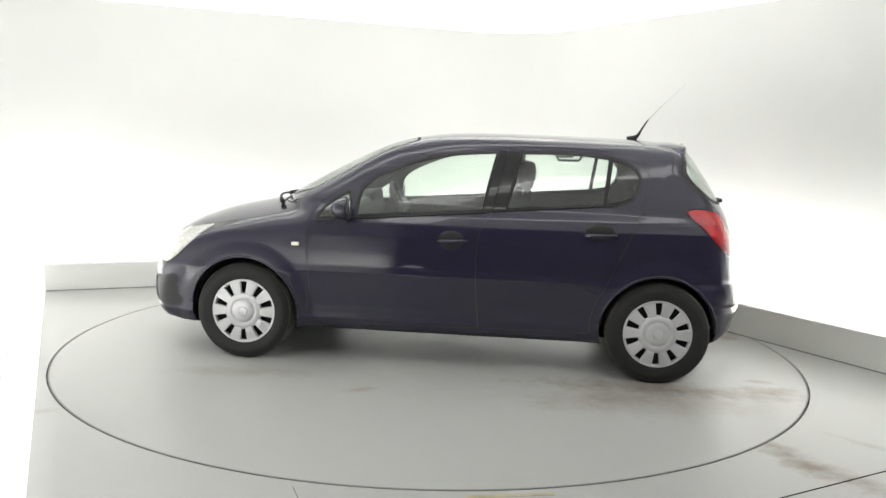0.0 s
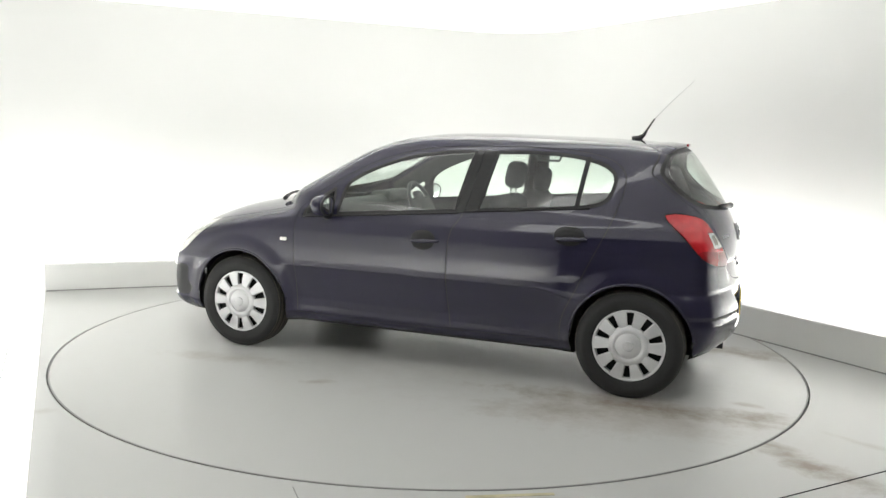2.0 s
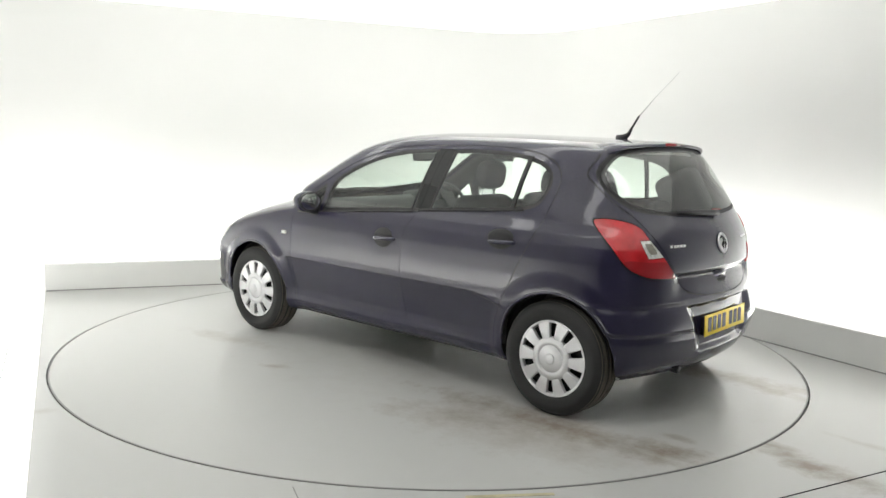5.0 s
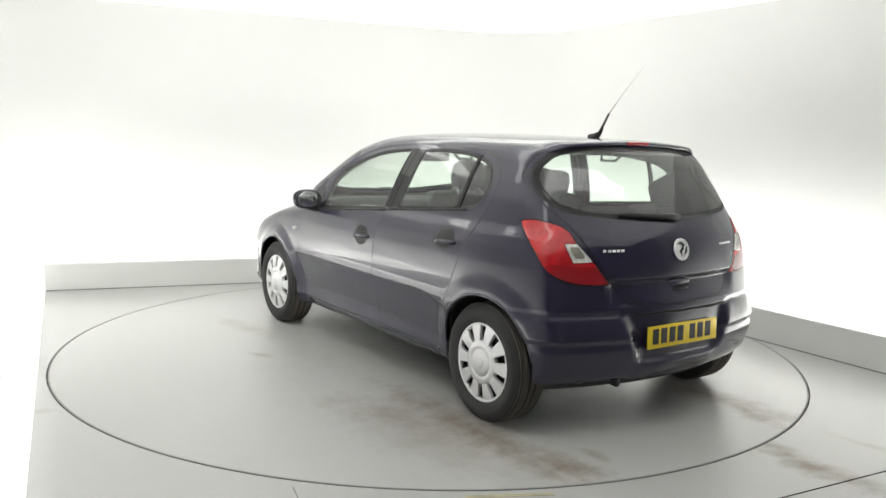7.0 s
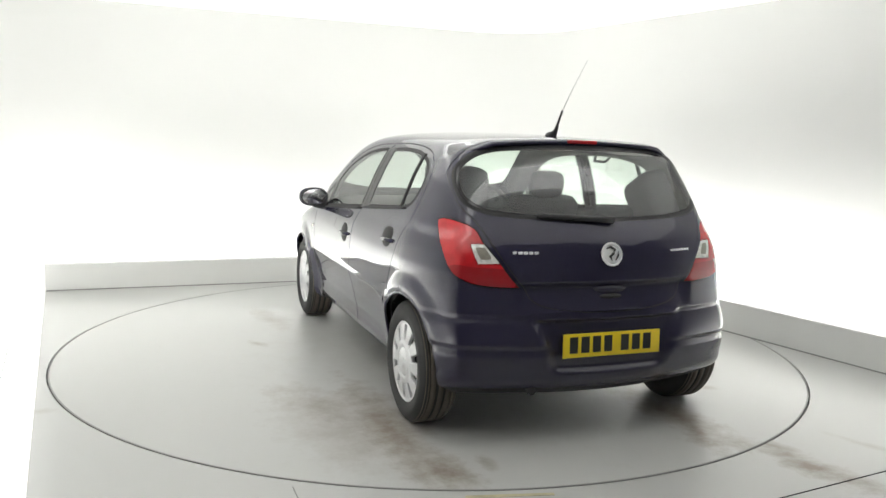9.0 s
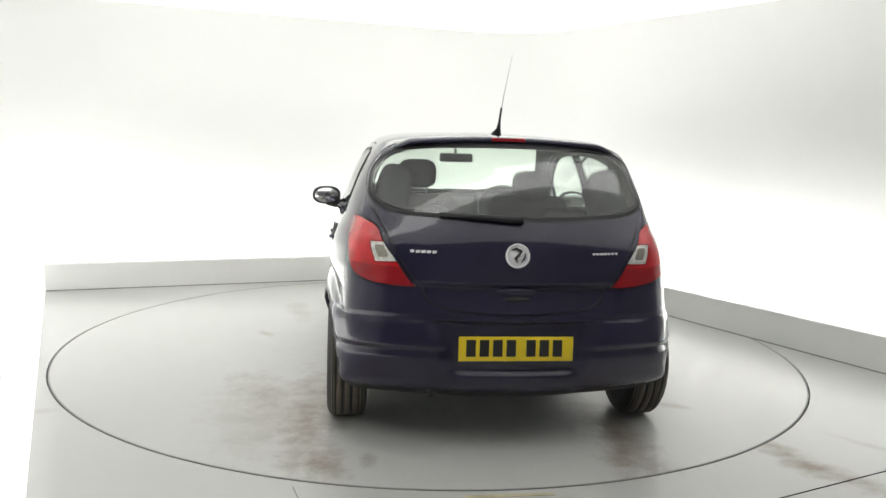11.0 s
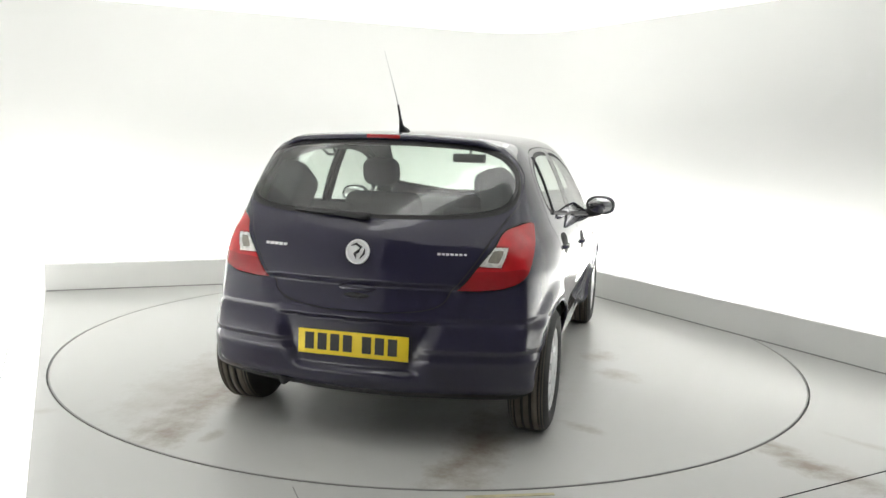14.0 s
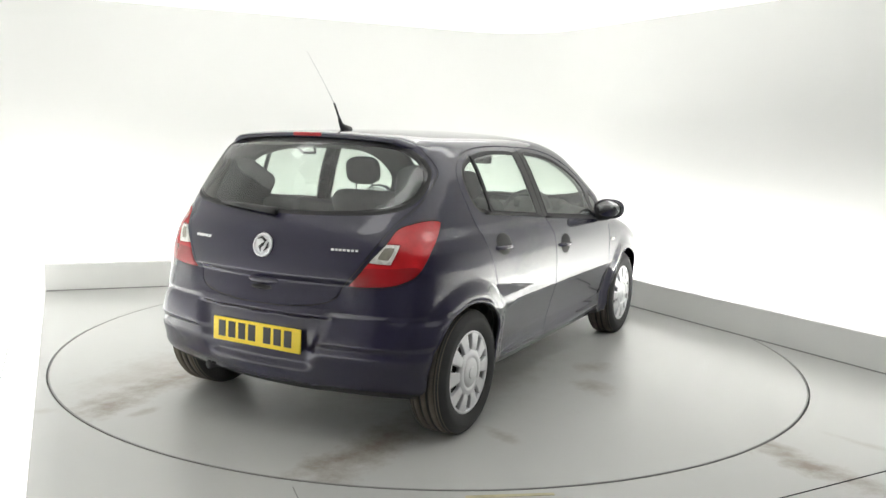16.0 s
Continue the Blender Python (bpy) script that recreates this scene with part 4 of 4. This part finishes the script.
    bmesh.ops.recalc_face_normals(bmd, faces=bmd.faces)
    part("window_bar", bmd, SEAL, rd, "black bar in the rear side window", False)
    # black strips along the window sills
    for door, xa, xb, za, zb in ((fd, 0.80, -0.225, 0.884, 0.966), (rd, -0.262, -0.99, 0.974, 1.034)):
        path = [(xa + (xb - xa) * t, side * (surface_y(xa + (xb - xa) * t, za + (zb - za) * t) + 0.001), za + (zb - za) * t) for t in np.linspace(0, 1, 16)]
        part("sill_strip", tube(path, 0.0065, 8), SEAL, door, "black window sill strip")
    # lip round each wheel opening
    for hx, rr in ((HUB_X, 0.344), (-HUB_X, 0.342)):
        path = []
        for i in range(41):
            a = math.radians(6 + 168 * i / 40)
            x, z = hx + rr * math.cos(a), HUB_Z + rr * math.sin(a)
            path.append((x, side * (surface_y(hx + (rr + 0.012) * math.cos(a), HUB_Z + (rr + 0.012) * math.sin(a)) - 0.004), z))
        carpart("wheel_arch_lip", tube(path, 0.008, 8), PAINT)

# aerial
mast = tube([(-1.10, 0, 1.418), (-1.14, 0, 1.432), (-1.165, 0, 1.452), (-1.18, 0, 1.48)], [0.028, 0.020, 0.011, 0.008], 12)
aerial = carpart("aerial", mast, BLACK, "black roof aerial with a thin whip")
part("mast", tube([(-1.178, 0, 1.478), (-1.225, 0, 1.555)], [0.0062, 0.0052], 8), BLACK, aerial)
part("whip", tube([(-1.224, 0, 1.553), (-1.32, 0, 1.66), (-1.45, 0, 1.79)], [0.0021, 0.0014, 0.0009], 8), WHIP, aerial, "thin pale aerial whip")

# roof spoiler with the third brake light
bmd = bmesh.new()
rows = []
for i in range(33):
    t = -1 + 2 * i / 32
    y = 0.575 * t
    dz, dx = -0.030 * t * t - 0.035 * max(0, abs(t) - 0.8) / 0.2, 0.16 * y * y + 0.05 * max(0, abs(t) - 0.85) / 0.15
    rows.append([bmd.verts.new((-1.250 + dx, y, 1.412 + dz)), bmd.verts.new((-1.350 + dx, y, 1.416 + dz)), bmd.verts.new((-1.435 + dx, y, 1.404 + dz)), bmd.verts.new((-1.442 + dx, y, 1.396 + dz)), bmd.verts.new((-1.435 + dx, y, 1.384 + dz)), bmd.verts.new((-1.370 + dx, y, 1.372 + dz))])
for p, q in zip(rows, rows[1:]):
    for k in range(5):
        bmd.faces.new((p[k], p[k + 1], q[k + 1], q[k]))
bmesh.ops.recalc_face_normals(bmd, faces=bmd.faces)
part("spoiler", bmd, PAINT, GATE, "roof spoiler lip")
part("brake_light", rbox(0.012, 0.165, 0.018, 0.004, pose(-1.441, 0, 1.397)), DARKRED, GATE, "slim red third brake light")

# number plate, carried in the bumper
px = -1.804
plate_pose = pose(px, 0, 0.474, 0, 2, 0)
holder = part("plate_holder", rbox(0.020, 0.50, 0.100, 0.006, plate_pose @ pose(0.010, 0, -0.002)), BLACK, REAR_BUMPER, "black plate holder")
plate = part("number_plate", rbox(0.006, 0.520, 0.111, 0.002, plate_pose @ pose(-0.006, 0, 0), 2), PLATE, REAR_BUMPER, "yellow rear number plate")
y = 0.205
for i in range(7):
    part("character_bar", rbox(0.003, 0.043, 0.076, 0.001, plate_pose @ pose(-0.0095, y, 0.003), 1), PLATEINK, REAR_BUMPER, "plain black bar", False)
    y -= 0.0605 if i != 3 else 0.090

# badge, lettering, handle and wiper on the tailgate
bx = surface_x(0, 0.885)
bp = pose(bx - 0.004, 0, 0.886, 0, 14, 0)
ring = lathe([(0.046, 0.0), (0.047, 0.007), (0.053, 0.008), (0.056, 0.004), (0.056, 0.0)], 40, closed=True)
ring.transform(bp @ pose(0, 0, 0, 0, 0, 90))
badge = part("badge_ring", ring, BADGE, GATE, "round chrome badge")
disc = lathe([(0.001, 0.003), (0.046, 0.002), (0.047, -0.003)], 32)
disc.transform(bp @ pose(0, 0, 0, 0, 0, 90))
part("badge_disc", disc, BADGE, GATE, "silver badge centre")
sw = merge(tube([(-0.007, 0.030, 0.026), (-0.007, 0.008, 0.034), (-0.007, -0.016, 0.020), (-0.007, -0.004, 0.002), (-0.007, 0.012, -0.010), (-0.007, 0.004, -0.032)], [0.002, 0.006, 0.007, 0.007, 0.006, 0.002], 8),
           tube([(-0.007, -0.034, 0.014), (-0.007, -0.030, -0.010), (-0.007, -0.014, -0.030)], [0.002, 0.005, 0.002], 8))
sw.transform(bp)
part("badge_shape", sw, BLACK, GATE, "plain curved dark shape")
for y0, w, cnt in ((0.466, 0.021, 5), (-0.362, 0.0145, 7)):
    for i in range(cnt):
        yy = y0 - i * (0.0245 if cnt == 5 else 0.0185)
        xx = surface_x(yy, 0.893)
        part("lettering_bar", rbox(0.005, w, 0.013 if cnt == 5 else 0.010, 0.001, pose(xx - 0.001, yy, 0.893, 0, 14, 0), 1), BADGE, GATE, "plain chrome bar", False)
for nm, zz, sz, mat, lab in (("tailgate_handle", 0.722, (0.030, 0.100, 0.026), PAINT, "tailgate grab moulding"), ("handle_recess", 0.690, (0.024, 0.075, 0.015), SEAL, "dark recess below the handle")):
    el = bmesh.new()
    bmesh.ops.create_uvsphere(el, u_segments=28, v_segments=14, radius=1, matrix=pose(surface_x(0, zz) + 0.014, 0, zz) @ Matrix.Diagonal((*sz, 1)))
    part(nm, el, mat, GATE, lab)
wp = [(surface_x(y, z) - 0.022, y, z) for y, z in ((-0.03, 1.040), (0.03, 1.044), (0.18, 1.052), (0.345, 1.058))]
wiper = part("rear_wiper", tube(wp, [0.018, 0.017, 0.013, 0.009], 10), BLACK, GATE, "black rear wiper")

# windscreen wipers and cowl
for y0, y1 in ((0.52, -0.05), (-0.02, -0.55)):
    pts = [(1.225 - 0.43 * y * y, y, 0.978 - 0.055 * y * y + 0.012 * math.sin(3.1 * (y - y0) / (y1 - y0))) for y in np.linspace(y0, y1, 9)]
    carpart("windscreen_wiper", tube(pts, [0.016, 0.013, 0.010, 0.009, 0.009, 0.008, 0.008, 0.007, 0.006], 8), BLACK, "black windscreen wiper")

# ---- cabin ----
def cushion(sx, sy, sz, r, m):
    b = rbox(sx, sy, sz, r, None, 4)
    for v in b.verts:
        v.co.x *= 1 - 0.12 * (2 * v.co.y / sy) ** 2 * (1 if v.co.x > 0 else 0)
    b.transform(m)
    return b


def front_seat(y, lift):
    seat = carpart("front_seat", cushion(0.52, 0.50, 0.16, 0.06, pose(-0.02, y, 0.46, 0, -6, 0)), CLOTH, "charcoal cloth front seat")
    part("backrest", cushion(0.15, 0.48, 0.62, 0.065, pose(-0.335, y, 0.76, 0, -16, 0)), CLOTH, seat)
    hr = bmesh.new()
    bmesh.ops.create_uvsphere(hr, u_segments=28, v_segments=18, radius=1)
    for v in hr.verts:
        v.co = Vector([math.copysign(abs(q) ** 0.62, q) * s for q, s in zip(v.co, (0.052, 0.113, 0.084))])
    hr.transform(pose(-0.445, y, 1.185 + lift, 0, -10, 0))
    part("headrest", hr, CLOTH, seat, "cloth headrest")
    for dy in (0.06, -0.06):
        part("headrest_post", tube([(-0.415, y + dy, 1.00), (-0.435, y + dy, 1.12 + lift)], 0.006, 8), CHROME, seat, "chrome headrest post")


front_seat(0.345, 0.0)
front_seat(-0.345, -0.055)
for y in (0.555, -0.555):
    carpart("rear_pillar_trim", rbox(0.28, 0.16, 0.30, 0.055, pose(-1.27, y * 0.985, 1.09, math.copysign(14, y), 24, math.copysign(6, y))), CLOTH, "thick dark rear pillar trim")
bench = carpart("rear_seat", cushion(0.50, 1.22, 0.15, 0.05, pose(-0.78, 0, 0.47, 0, -5, 0)), CLOTH, "charcoal cloth rear bench")
part("backrest", cushion(0.15, 1.18, 0.52, 0.05, pose(-1.10, 0, 0.73, 0, -18, 0)), CLOTH, bench)
for y in (0.36, -0.36):
    part("headrest", cushion(0.08, 0.24, 0.10, 0.035, pose(-1.19, y, 1.005, 0, -10, 0)), CLOTH, bench, "low cloth headrest")
dash = carpart("dashboard", cushion(0.42, 1.30, 0.24, 0.07, pose(0.86, 0, 0.83, 0, 8, 0)), TRIM, "dark grey dashboard")
part("instrument_hood", cushion(0.18, 0.36, 0.09, 0.035, pose(0.74, -0.36, 0.955, 0, 8, 0)), TRIM, dash)
part("centre_console", rbox(0.30, 0.30, 0.36, 0.04, pose(0.70, 0, 0.66)), TRIM, dash)
ringw = lathe([(0.178 + 0.014 * math.cos(a), 0.014 * math.sin(a)) for a in np.linspace(0, 2 * math.pi, 10, endpoint=False)], 36, "Z", True)
sp = merge(ringw, rbox(0.10, 0.34, 0.02, 0.008), rbox(0.16, 0.12, 0.035, 0.015, pose(-0.03, 0, 0)))
sp.transform(pose(0.47, -0.36, 0.90, 0, 62, 180))
part("steering_wheel", sp, TRIM, dash, "dark steering wheel")
carpart("parcel_shelf", rbox(0.36, 1.16, 0.02, 0.008, pose(-1.38, 0, 0.945)), TRIM, "dark parcel shelf")
im = carpart("inner_mirror", cushion(0.03, 0.235, 0.062, 0.014, pose(0.42, 0.0, 1.262, 0, 10, 0)), BLACK, "black rear-view mirror")
part("mirror_stalk", tube([(0.43, 0, 1.28), (0.49, 0, 1.325)], 0.010, 8), BLACK, im)
for y in (0.585, -0.585):
    carpart("grab_handle", tube([(-0.62, y, 1.318), (-0.64, y * 0.96, 1.285), (-0.76, y * 0.96, 1.285), (-0.78, y, 1.316)], 0.008, 8), TRIM, "grey roof grab handle")


def motions():
    for thing in (TABLE, CAR):
        walk(thing, [(t, pose(0, 0, 0, 0, 0, a)) for t, a in TURN])


motions()
